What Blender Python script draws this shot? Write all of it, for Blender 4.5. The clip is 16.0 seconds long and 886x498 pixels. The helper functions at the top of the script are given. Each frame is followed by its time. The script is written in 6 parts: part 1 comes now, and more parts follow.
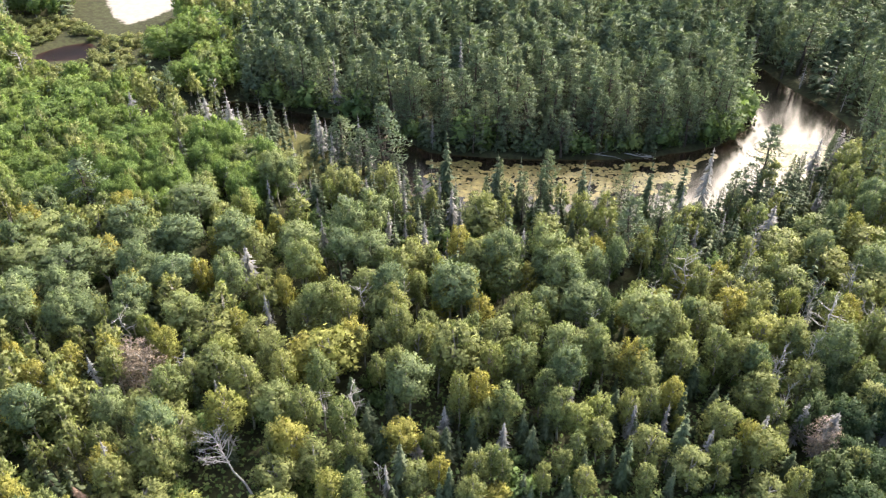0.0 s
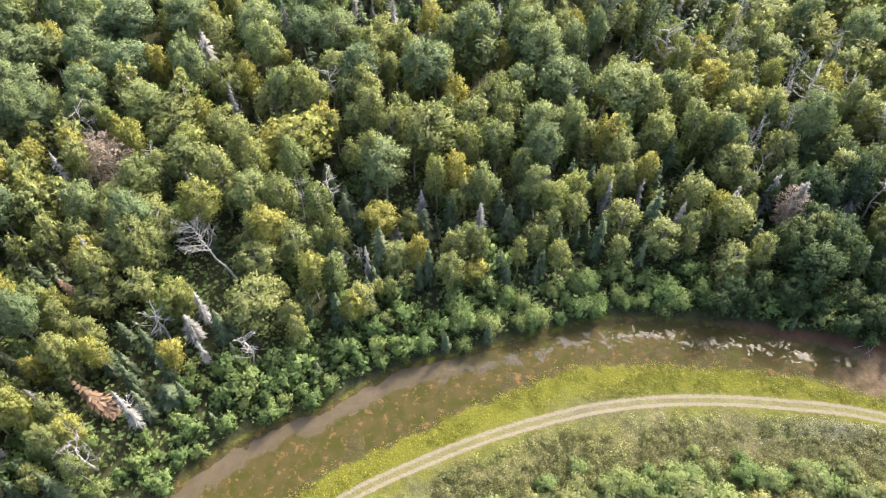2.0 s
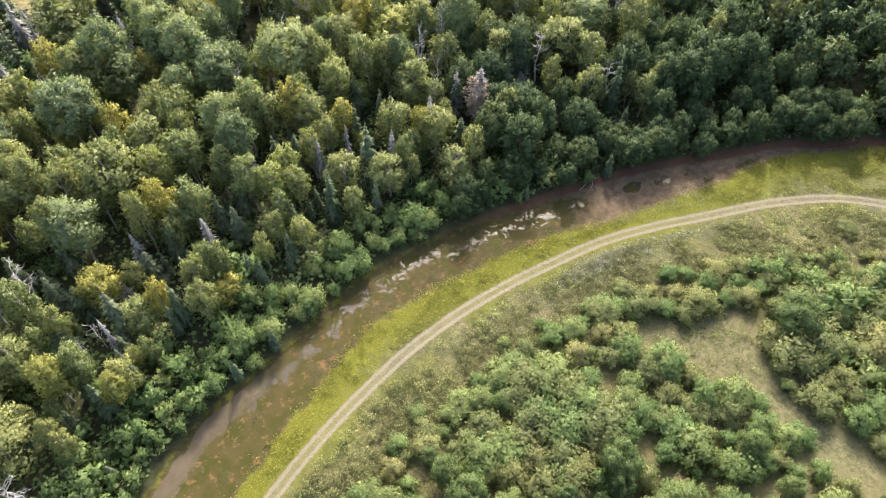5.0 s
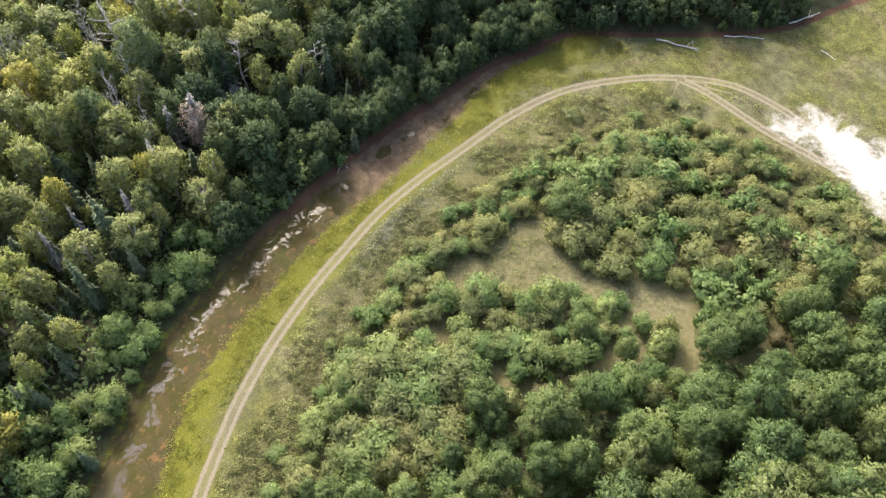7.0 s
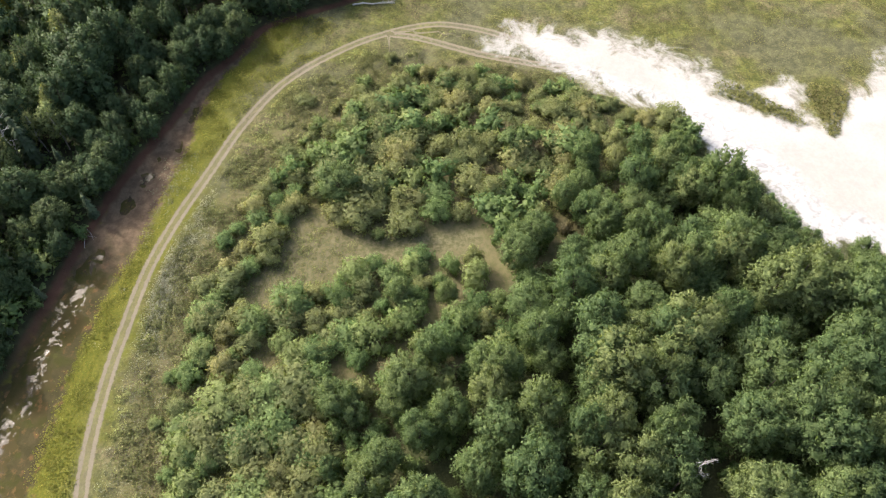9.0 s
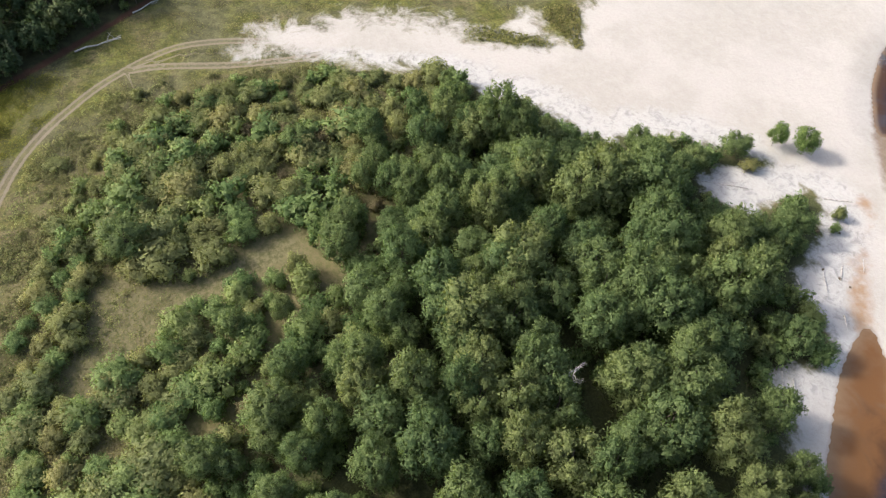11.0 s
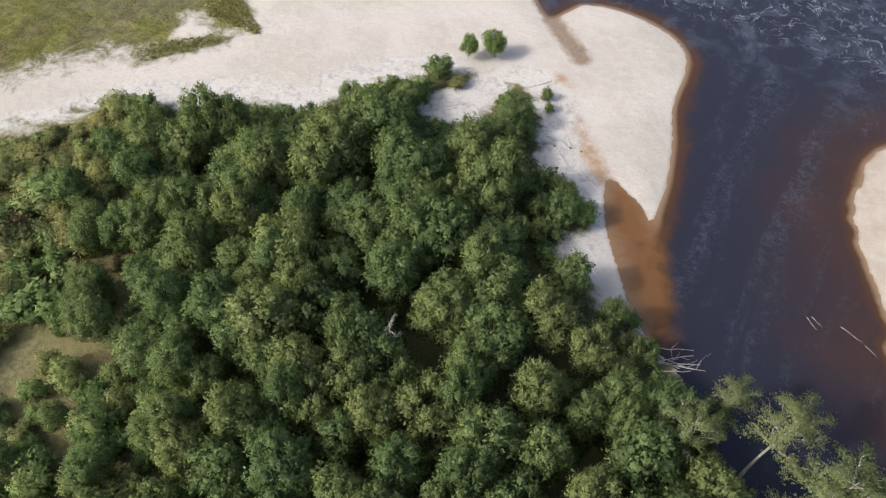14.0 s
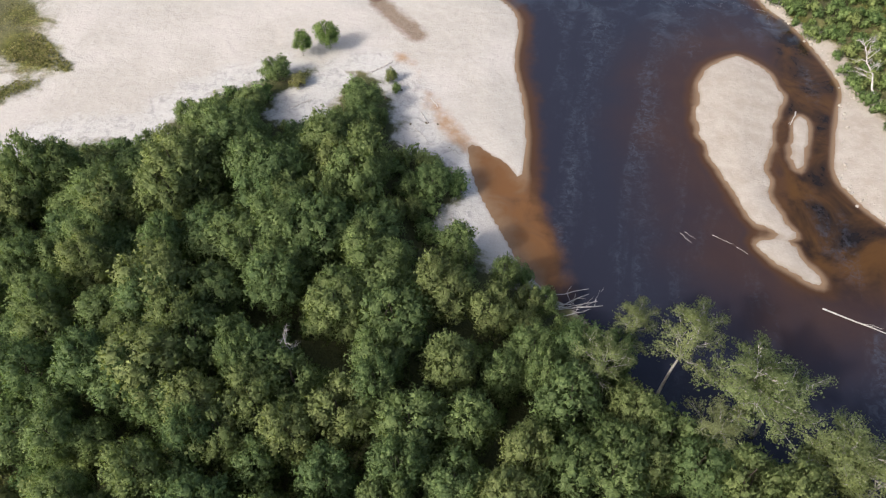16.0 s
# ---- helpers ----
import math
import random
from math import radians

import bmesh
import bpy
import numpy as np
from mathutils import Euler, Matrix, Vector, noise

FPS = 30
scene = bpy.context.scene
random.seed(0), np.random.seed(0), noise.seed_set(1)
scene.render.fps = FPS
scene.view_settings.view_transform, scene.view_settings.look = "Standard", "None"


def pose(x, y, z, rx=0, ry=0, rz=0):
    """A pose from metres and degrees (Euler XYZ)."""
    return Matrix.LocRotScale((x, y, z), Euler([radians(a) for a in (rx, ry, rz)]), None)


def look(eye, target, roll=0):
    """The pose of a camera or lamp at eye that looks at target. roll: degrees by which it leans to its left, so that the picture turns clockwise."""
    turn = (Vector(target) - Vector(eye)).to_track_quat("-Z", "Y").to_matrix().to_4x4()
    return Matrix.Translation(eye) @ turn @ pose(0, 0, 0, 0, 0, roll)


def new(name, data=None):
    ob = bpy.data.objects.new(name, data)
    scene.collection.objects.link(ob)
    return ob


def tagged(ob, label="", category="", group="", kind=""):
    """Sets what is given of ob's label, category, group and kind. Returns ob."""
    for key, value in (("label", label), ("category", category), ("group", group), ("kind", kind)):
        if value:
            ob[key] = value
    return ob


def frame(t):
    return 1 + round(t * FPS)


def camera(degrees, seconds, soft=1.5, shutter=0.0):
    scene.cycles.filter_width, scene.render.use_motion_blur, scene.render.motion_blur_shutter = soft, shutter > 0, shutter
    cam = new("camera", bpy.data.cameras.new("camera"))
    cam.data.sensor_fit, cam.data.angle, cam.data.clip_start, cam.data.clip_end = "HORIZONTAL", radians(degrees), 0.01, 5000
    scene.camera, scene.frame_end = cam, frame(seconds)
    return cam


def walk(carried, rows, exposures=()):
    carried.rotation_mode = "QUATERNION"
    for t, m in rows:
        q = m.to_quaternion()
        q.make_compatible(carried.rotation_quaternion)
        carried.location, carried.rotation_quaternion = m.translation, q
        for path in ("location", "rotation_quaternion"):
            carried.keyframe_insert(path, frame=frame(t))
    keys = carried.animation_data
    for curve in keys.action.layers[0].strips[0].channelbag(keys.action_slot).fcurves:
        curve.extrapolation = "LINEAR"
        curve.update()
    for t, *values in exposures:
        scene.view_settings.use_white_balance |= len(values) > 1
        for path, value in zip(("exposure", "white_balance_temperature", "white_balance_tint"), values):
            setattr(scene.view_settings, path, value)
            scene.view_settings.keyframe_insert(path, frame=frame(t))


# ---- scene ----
cam = camera(64.61, 16.0, 1.25)
PATH = [
    (0.0, (0.000, 0.000, 105.000), (-0.075, 80.592, 45.798), -0.109),
    (0.5, (0.040, 0.057, 104.201), (0.155, 76.015, 39.160), -0.155),
    (1.0, (0.069, 0.119, 103.399), (0.816, 70.854, 32.716), -0.320),
    (1.5, (0.086, 0.185, 102.594), (1.782, 65.376, 26.784), -0.174),
    (2.0, (0.091, 0.254, 101.787), (2.888, 60.377, 21.928), -0.101),
    (2.5, (0.084, 0.326, 100.977), (6.987, 58.830, 20.170), 0.020),
    (3.0, (0.066, 0.401, 100.164), (10.017, 58.369, 19.290), 0.169),
    (3.5, (0.036, 0.477, 99.348), (11.326, 58.215, 18.485), 0.139),
    (4.0, (-0.005, 0.554, 98.530), (19.271, 56.213, 17.718), 0.306),
    (4.5, (-0.057, 0.632, 97.709), (29.806, 51.347, 16.862), 0.386),
    (4.7, (-0.080, 0.663, 97.380), (32.080, 49.963, 16.539), 0.414),
    (6.8, (-0.423, 0.992, 93.900), (52.331, 28.146, 13.404), -0.147),
    (7.0, (-0.464, 1.023, 93.566), (53.718, 25.150, 13.054), -0.113),
    (7.5, (-0.570, 1.099, 92.730), (56.367, 17.574, 12.190), -0.132),
    (8.0, (-0.682, 1.174, 91.892), (57.872, 10.323, 11.345), -0.120),
    (8.5, (-0.800, 1.248, 91.051), (58.315, 3.343, 10.423), -0.348),
    (9.0, (-0.922, 1.321, 90.209), (58.028, -3.344, 9.567), -0.273),
    (9.2, (-0.972, 1.350, 89.871), (57.704, -5.897, 9.220), -0.164),
    (11.3, (-1.502, 1.643, 86.310), (48.467, -30.205, 5.757), 0.009),
    (11.5, (-1.551, 1.670, 85.969), (46.914, -32.199, 5.322), 0.251),
    (12.0, (-1.671, 1.737, 85.116), (43.012, -37.073, 4.511), 0.231),
    (12.5, (-1.785, 1.803, 84.263), (39.238, -40.972, 3.718), 0.174),
    (13.0, (-1.891, 1.870, 83.408), (35.830, -43.995, 2.950), 0.169),
    (13.5, (-1.988, 1.936, 82.552), (32.370, -46.662, 2.192), 0.094),
    (14.0, (-2.074, 2.004, 81.695), (28.052, -49.365, 1.361), 0.006),
    (14.5, (-2.146, 2.072, 80.838), (22.945, -51.982, 0.535), -0.056),
    (15.0, (-2.203, 2.141, 79.981), (19.804, -53.386, -0.222), -0.136),
    (15.5, (-2.242, 2.213, 79.123), (16.760, -54.529, -0.997), -0.262),
    (16.0, (-2.262, 2.287, 78.266), (12.597, -55.712, -1.831), -0.290),
]
EXPOSURES = [(0.0, 1.66), (1.0, 1.76), (3.5, 1.71), (7.0, 1.54), (9.0, 1.26), (11.0, 0.92), (12.5, 0.66), (16.0, 0.70)]
walk(cam, [(t, look(eye, target, roll)) for t, eye, target, roll in PATH], EXPOSURES)

# ------------------------------------------------------------------ world, sun
SUN_AZ, SUN_EL = 50.0, 39.0   # azimuth from +x towards +y, height, in degrees
world = bpy.data.worlds.new("world")
scene.world = world
world.use_nodes = True
wn = world.node_tree
sky = wn.nodes.new("ShaderNodeTexSky")
sky.sky_type = "NISHITA"
sky.sun_disc = False
sky.sun_elevation = radians(SUN_EL)
sky.sun_rotation = radians(90 - SUN_AZ)
sky.air_density, sky.dust_density, sky.ozone_density = 1.0, 6.0, 1.0
wn.nodes["Background"].inputs["Strength"].default_value = 0.15
wn.links.new(sky.outputs["Color"], wn.nodes["Background"].inputs["Color"])
sun = new("sun", bpy.data.lights.new("sun", "SUN"))
sun.data.energy = 1.95
sun.data.angle = radians(2.5)
sun.data.color = (1.0, 0.955, 0.885)
SUN = Vector((math.cos(radians(SUN_AZ)) * math.cos(radians(SUN_EL)), math.sin(radians(SUN_AZ)) * math.cos(radians(SUN_EL)), math.sin(radians(SUN_EL))))
sun.matrix_world = look(SUN * 400, (0, 0, 0))


# ------------------------------------------------------------------ node helpers
class Mat:
    """A small builder of node materials."""

    def __init__(self, name):
        self.m = bpy.data.materials.new(name)
        self.m.use_nodes = True
        self.t = self.m.node_tree
        self.n = self.t.nodes
        self.out = self.n["Material Output"]
        self.bsdf = self.n["Principled BSDF"]

    def link(self, a, b):
        self.t.links.new(a, b)

    def put(self, v, socket):
        if isinstance(v, (int, float)):
            socket.default_value = v
        elif isinstance(v, tuple):
            socket.default_value = (*v, 1.0) if len(v) == 3 and socket.type == "RGBA" else v
        else:
            self.link(v, socket)

    def attr(self, name):
        a = self.n.new("ShaderNodeAttribute")
        a.attribute_name = name
        return a.outputs["Fac"]

    def pos(self):
        return self.n.new("ShaderNodeNewGeometry").outputs["Position"]

    def island(self):
        return self.n.new("ShaderNodeNewGeometry").outputs["Random Per Island"]

    def rand(self):
        return self.n.new("ShaderNodeObjectInfo").outputs["Random"]

    def noise(self, scale, detail=3.0, rough=0.55, vec=None, distort=0.0):
        a = self.n.new("ShaderNodeTexNoise")
        a.inputs["Scale"].default_value = scale
        a.inputs["Detail"].default_value = detail
        a.inputs["Roughness"].default_value = rough
        a.inputs["Distortion"].default_value = distort
        self.link(vec or self.pos(), a.inputs["Vector"])
        return a.outputs["Fac"]

    def math(self, op, a, b=0.0, c=0.0, clamp=False):
        k = self.n.new("ShaderNodeMath")
        k.operation = op
        k.use_clamp = clamp
        for v, s in zip((a, b, c), k.inputs):
            self.put(v, s)
        return k.outputs[0]

    def step(self, v, lo, hi, a=0.0, b=1.0):
        k = self.n.new("ShaderNodeMapRange")
        k.interpolation_type = "SMOOTHSTEP"
        for v2, s in zip((v, lo, hi, a, b), k.inputs):
            self.put(v2, s)
        return k.outputs[0]

    def mix(self, f, a, b, mode="MIX"):
        k = self.n.new("ShaderNodeMix")
        k.data_type = "RGBA"
        k.blend_type = mode
        self.put(f, k.inputs["Factor"])
        self.put(a, k.inputs["A"])
        self.put(b, k.inputs["B"])
        return k.outputs["Result"]

    def bump(self, height, strength, dist):
        k = self.n.new("ShaderNodeBump")
        k.inputs["Strength"].default_value = strength
        k.inputs["Distance"].default_value = dist
        self.link(height, k.inputs["Height"])
        self.link(k.outputs["Normal"], self.bsdf.inputs["Normal"])
        return k.outputs["Normal"]

    def set(self, **kw):
        names = {"color": "Base Color", "rough": "Roughness", "spec": "Specular IOR Level", "ior": "IOR"}
        for k, v in kw.items():
            self.put(v, self.bsdf.inputs[names[k]])
        return self.m


def leaf_material(name, a, b, c, glow=0.40, sheen=0.12, vary=0.46, tint=(1.20, 1.32, 0.78)):
    """Foliage: three hues mixed by tree and by spray, part of the light passing through."""
    k = Mat(name)
    tone = k.math("FRACT", k.math("ADD", k.attr("tone"), k.rand()))
    isl = k.island()
    col = k.mix(k.step(tone, 0.0, 0.55), a, b)
    col = k.mix(k.step(tone, 0.6, 1.0), col, c)
    col = k.mix(k.step(isl, 0.0, 1.0, 0.0, 0.3), col, c)
    val = k.math("MULTIPLY_ADD", isl, vary, 1.0 - vary / 2)
    big = k.noise(0.55, 2.0)
    val = k.math("MULTIPLY", val, k.step(big, 0.3, 0.7, 0.8, 1.2))
    hsv = k.n.new("ShaderNodeHueSaturation")
    k.put(col, hsv.inputs["Color"])
    k.put(val, hsv.inputs["Value"])
    k.set(color=hsv.outputs["Color"], rough=0.55, spec=sheen)
    tr = k.n.new("ShaderNodeBsdfTranslucent")
    k.link(k.mix(1.0, hsv.outputs["Color"], tint, "MULTIPLY"), tr.inputs["Color"])
    mx = k.n.new("ShaderNodeMixShader")
    mx.inputs[0].default_value = glow
    k.link(k.bsdf.outputs[0], mx.inputs[1])
    k.link(tr.outputs[0], mx.inputs[2])
    k.link(mx.outputs[0], k.out.inputs["Surface"])
    return k.m


def bark_material(name, a, b, scale=3.0):
    k = Mat(name)
    n = k.noise(scale, 4.0)
    col = k.mix(k.step(n, 0.35, 0.65), a, b)
    k.set(color=col, rough=0.85, spec=0.2)
    k.bump(n, 0.4, 0.05)
    return k.m


LEAF_GREEN = leaf_material("leaf_aspen", (0.142, 0.190, 0.104), (0.188, 0.228, 0.114), (0.246, 0.276, 0.118), 0.32)
LEAF_OLIVE = leaf_material("leaf_birch", (0.168, 0.206, 0.088), (0.224, 0.242, 0.096), (0.266, 0.274, 0.102), 0.32)
LEAF_YELLOW = leaf_material("leaf_turning", (0.270, 0.270, 0.078), (0.330, 0.288, 0.074), (0.232, 0.258, 0.086), 0.32)
LEAF_GRASS = leaf_material("leaf_grass", (0.136, 0.152, 0.024), (0.180, 0.178, 0.028), (0.222, 0.202, 0.036), 0.35, 0.2, 0.35)
LEAF_WEED = leaf_material("leaf_weed", (0.130, 0.140, 0.042), (0.160, 0.156, 0.055), (0.195, 0.172, 0.080), 0.3, 0.1, 0.3)
LEAF_WEED_GREEN = leaf_material("leaf_herb", (0.116, 0.136, 0.050), (0.148, 0.156, 0.062), (0.184, 0.176, 0.084), 0.35, 0.1, 0.35)
LEAF_PALE = leaf_material("leaf_wormwood", (0.200, 0.210, 0.130), (0.245, 0.245, 0.165), (0.280, 0.275, 0.200), 0.3, 0.15, 0.3)
LEAF_PAD = leaf_material("leaf_pad", (0.165, 0.138, 0.042), (0.215, 0.168, 0.055), (0.100, 0.092, 0.030), 0.05, 0.4)
LEAF_ALDER = leaf_material("leaf_alder", (0.112, 0.178, 0.066), (0.152, 0.216, 0.078), (0.214, 0.252, 0.096), 0.36)
LEAF_MAPLE = leaf_material("leaf_maple", (0.096, 0.152, 0.064), (0.130, 0.180, 0.072), (0.172, 0.206, 0.084), 0.40, tint=(1.32, 1.34, 0.76))
LEAF_WILLOW = leaf_material("leaf_willow", (0.166, 0.200, 0.086), (0.208, 0.230, 0.096), (0.254, 0.248, 0.110), 0.42, tint=(1.32, 1.34, 0.76))
LEAF_RUSSET = leaf_material("leaf_russet", (0.150, 0.130, 0.074), (0.186, 0.152, 0.086), (0.200, 0.176, 0.100), 0.45)
LEAF_LIME = leaf_material("leaf_poplar", (0.150, 0.220, 0.080), (0.190, 0.256, 0.086), (0.236, 0.282, 0.100), 0.5)
# Leaf colour darkened to paint the shaded side of the forest's edge.
LEAF_SHADED_EDGE = leaf_material("leaf_shaded_edge", (0.050, 0.082, 0.038), (0.066, 0.100, 0.042), (0.096, 0.122, 0.050), 0.22)
LEAF_THIN = leaf_material("leaf_thin", (0.158, 0.200, 0.086), (0.190, 0.225, 0.098), (0.225, 0.245, 0.122))
LEAF_TAN = leaf_material("leaf_dry", (0.275, 0.217, 0.165), (0.319, 0.254, 0.208), (0.348, 0.275, 0.263))
NEEDLE_SPRUCE = leaf_material("needle_spruce", (0.078, 0.108, 0.056), (0.105, 0.136, 0.072), (0.150, 0.170, 0.096), 0.2, 0.2)
NEEDLE_PINE = leaf_material("needle_pine", (0.122, 0.166, 0.108), (0.156, 0.196, 0.124), (0.200, 0.230, 0.136), 0.25, 0.1)
NEEDLE_DEAD = leaf_material("needle_dead", (0.210, 0.200, 0.185), (0.260, 0.250, 0.235), (0.310, 0.298, 0.280), 0.1, 0.1)
NEEDLE_RUST = leaf_material("needle_rust", (0.300, 0.190, 0.130), (0.340, 0.230, 0.160), (0.380, 0.270, 0.190), 0.1, 0.1)
BARK_BROWN = bark_material("bark_brown", (0.060, 0.048, 0.036), (0.110, 0.092, 0.074))
BARK_PALE = bark_material("bark_pale", (0.260, 0.240, 0.205), (0.420, 0.400, 0.360))
BARK_DEAD = bark_material("bark_dead", (0.330, 0.310, 0.290), (0.520, 0.495, 0.470))


# ------------------------------------------------------------------ plan: lines on the ground
def curve(pts, n=6, closed=False):
    """A smooth line through a few plan points."""
    p = np.array(pts, float)
    m = len(p)
    out = []
    for i in range(m if closed else m - 1):
        if closed:
            a, b, c, d = p[(i - 1) % m], p[i], p[(i + 1) % m], p[(i + 2) % m]
        else:
            a, b, c, d = p[max(i - 1, 0)], p[i], p[i + 1], p[min(i + 2, m - 1)]
        for s in np.arange(n) / n:
            out.append(0.5 * (2 * b + (c - a) * s + (2 * a - 5 * b + 4 * c - d) * s * s + (3 * b - a - 3 * c + d) * s ** 3))
    if not closed:
        out.append(p[-1])
    return np.array(out)


def dist(P, line, closed=False):
    """How far the plan points P lie from a line."""
    x, y = np.ascontiguousarray(P[:, 0], np.float32), np.ascontiguousarray(P[:, 1], np.float32)
    best = np.full(len(P), 1e12, np.float32)
    q = (np.vstack([line, line[:1]]) if closed else line).astype(np.float32)
    for (ax, ay), (bx, by) in zip(q[:-1], q[1:]):
        dx, dy = bx - ax, by - ay
        k = dx * dx + dy * dy
        px, py = x - ax, y - ay
        if k > 1e-9:
            s = np.clip((px * dx + py * dy) / k, 0, 1)
            px -= s * dx
            py -= s * dy
        np.minimum(best, px * px + py * py, out=best)
    return np.sqrt(best)


def inside(P, poly):
    hit = np.zeros(len(P), bool)
    q = np.vstack([poly, poly[:1]])
    for (ax, ay), (bx, by) in zip(q[:-1], q[1:]):
        if ay == by:
            continue
        hit ^= ((ay > P[:, 1]) != (by > P[:, 1])) & (P[:, 0] < (bx - ax) * (P[:, 1] - ay) / (by - ay) + ax)
    return hit


def signed(P, poly):
    """Metres to the outline of a closed shape, positive inside."""
    return dist(P, poly, True) * np.where(inside(P, poly), 1, -1)


BANK = curve([(-75, -10), (-62, 5), (-48, 24), (-34, 39), (-24, 45), (-15, 48), (-10, 51), (-3, 54), (9, 56.5), (17, 58.5), (30, 61), (40, 60.5), (50, 59), (60, 56.5),
              (71, 54), (85, 49.5), (98, 43.5), (109, 39), (117, 33), (125, 28), (132, 12), (140, -5), (148, -16), (158, -24), (190, -50), (240, -90)])
GRASS = curve([(-66, -20), (-52, 0), (-38, 18), (-18, 34.5), (-4, 41), (5, 45), (14, 48), (23, 51.5), (35, 51.5), (47, 50.5), (58, 48.5), (70, 44.5), (80, 42), (90, 39.5),
               (101, 38), (109, 35.5), (117, 31), (124.5, 27)])
NORTH = np.vstack([BANK, [(2000, -90), (2000, 2500), (-2500, 2500), (-2500, -10)]])
STREAM = np.vstack([BANK[BANK[:, 0] < 125.5], GRASS[::-1]])
TRACK = curve([(-46, -2), (-34, 15), (-24, 25), (-12, 33), (0, 38), (9, 41), (19, 43.5), (28, 45), (38, 45.5), (48, 45), (56, 44), (65, 42.5), (73, 40), (83, 36), (97, 30),
               (108, 23), (116, 13), (121, 3), (123, -6), (121.5, -14), (117.5, -22), (113.5, -29), (108, -37)])
TRACK_B = curve([(120.5, 2), (119, -3), (116, -9), (112.5, -16), (110.3, -22), (107.5, -30)])
BEACH = curve([(111, -23), (117, -16), (122, -23), (120, -34), (114, -50), (106, -57), (99, -63), (100, -74), (91, -75), (90, -80), (96, -85), (106, -97), (120, -115), (125, -170),
               (-28, -170), (-35, -128), (-42, -118), (-46.5, -108), (-51, -96), (-56, -84), (-68, -74), (-95, -64), (-95, -36), (-60, -34), (-30, -38), (-20, -42), (-12, -48), (-3, -50.5), (4, -52.5), (8, -55), (14, -58), (12, -65), (14, -70), (17, -71), (23, -72),
               (26, -78), (31, -86), (36, -88), (37, -80), (37, -75.5), (46, -73), (46, -79), (43, -87), (50, -82), (57, -76), (60, -70), (62, -65.5), (69, -62), (76, -59),
               (81, -53), (87, -52), (94, -45.5), (95.5, -41), (100, -36), (107, -30)], 5, True)
NOTCH = curve([(61, -66), (57, -62), (53, -60), (50, -58)])
RIVER = curve([(39.0, -108.6), (44, -112.5), (51, -121), (57, -135), (60, -170), (-20, -170), (-28, -140), (-32, -126), (-37, -120), (-41, -113), (-44.5, -104),
               (-43.5, -97), (-42, -84), (-44, -79), (-49, -74), (-62, -66), (-80, -60), (-100, -58), (-100, -22), (-62, -24), (-44, -27), (-31, -30), (-21, -35), (-12.5, -44),
               (-8, -48.5), (-4, -50.5), (1, -54.5), (4, -58.5), (7, -62.5), (10, -67), (12.7, -73), (13, -76), (10, -74.5), (7, -73), (4.2, -70.3), (4.2, -74), (5, -80),
               (7, -88), (10, -97), (11, -106), (13, -112), (18, -116), (27, -118), (34.5, -116.5), (36.6, -113.0)], 5, True)
BARS = [curve([(-27, -108), (-31, -107.3), (-35, -100), (-33.3, -91), (-32, -82), (-33, -75), (-35.6, -69), (-30, -70.5), (-25.5, -78), (-22.5, -85), (-21, -93), (-22, -102)], 5, True),
        curve([(-30.5, -66.2), (-34, -68), (-37, -64.5), (-39.3, -60.8), (-35, -62.2)], 5, True),
        curve([(-36.6, -94), (-38.5, -94), (-38.3, -88), (-37, -82), (-36, -86)], 5, True)]
POND = curve([(-82, 226), (-73, 233), (-56, 226), (-43, 221), (-16, 206), (-4, 195), (11, 192), (29, 190), (55, 190), (73, 194), (90, 201), (102, 220), (112, 244), (112, 262),
              (106, 285), (114, 287), (124, 264), (127, 246), (133, 226), (134, 205), (122, 189), (101, 174), (79, 162), (62, 152), (45, 155), (26, 158), (9, 160), (-8, 168),
              (-24, 186), (-40, 203), (-60, 214)], 5, True)
VEG = [curve([(98.5, -59), (95, -62), (90, -68), (87.5, -71.5), (89.5, -72.5), (93.5, -68.5), (98, -64), (100.5, -61)], 4, True),
       curve([(97, -76), (91, -76), (85, -75.5), (84.5, -77), (89, -79.5), (95, -83.5), (98, -80)], 4, True)]
POOL = curve([(-166, 277), (-160, 271), (-148, 273), (-143, 279), (-149, 290), (-158, 288)], 5, True)
MARSH = curve([(-80, 214), (-40, 214), (-18, 198), (-2, 190), (6, 178), (0, 160), (-20, 160), (-50, 185)], 5, True)
PADS = curve([(-6, 190), (12, 188), (30, 187), (56, 187), (74, 190), (84, 193), (74, 181), (66, 170), (50, 170), (40, 163), (20, 165), (5, 168), (-4, 178)], 5, True)
SAND_NORTH = curve([(-165, 352), (-158, 336), (-150, 322), (-140, 312), (-130, 330), (-124, 352), (-130, 380), (-165, 380)], 5, True)
CLEARING = curve([(55, 27), (60, 26), (66, 24), (73, 19), (74, 15), (70, 11), (68, 3), (69, -8), (66, -10), (64, -3), (63, 7), (60, 16), (56, 22)], 5, True)
CLEAR_B = curve([(78, -5), (81, -8), (84, -15), (80, -16), (78, -10)], 5, True)
BUSH = curve([(4, 31), (16, 34.5), (26, 36.5), (38, 37.3), (56, 35), (71, 31), (86, 25), (97, 18), (105, 8), (108, -4), (106, -18), (101, -30), (95, -40), (86, -51), (81, -52),
              (76, -58), (69, -61), (62, -64), (58, -72), (50, -80), (44, -80), (40, -70), (35, -74), (35, -86), (30, -84), (25, -74), (20, -68), (14, -66), (15, -58), (8, -53),
              (0, -50), (-9, -44), (-20, -33), (-31, -28.5), (-45, -25), (-60, -20), (-40, 0), (-25, 15), (-10, 25)], 5, True)


SHOAL = curve([(13, -76), (8, -75), (4, -71.5), (0, -66), (-4, -58), (-6, -51), (0, -54), (6, -61), (11, -68)], 5, True)


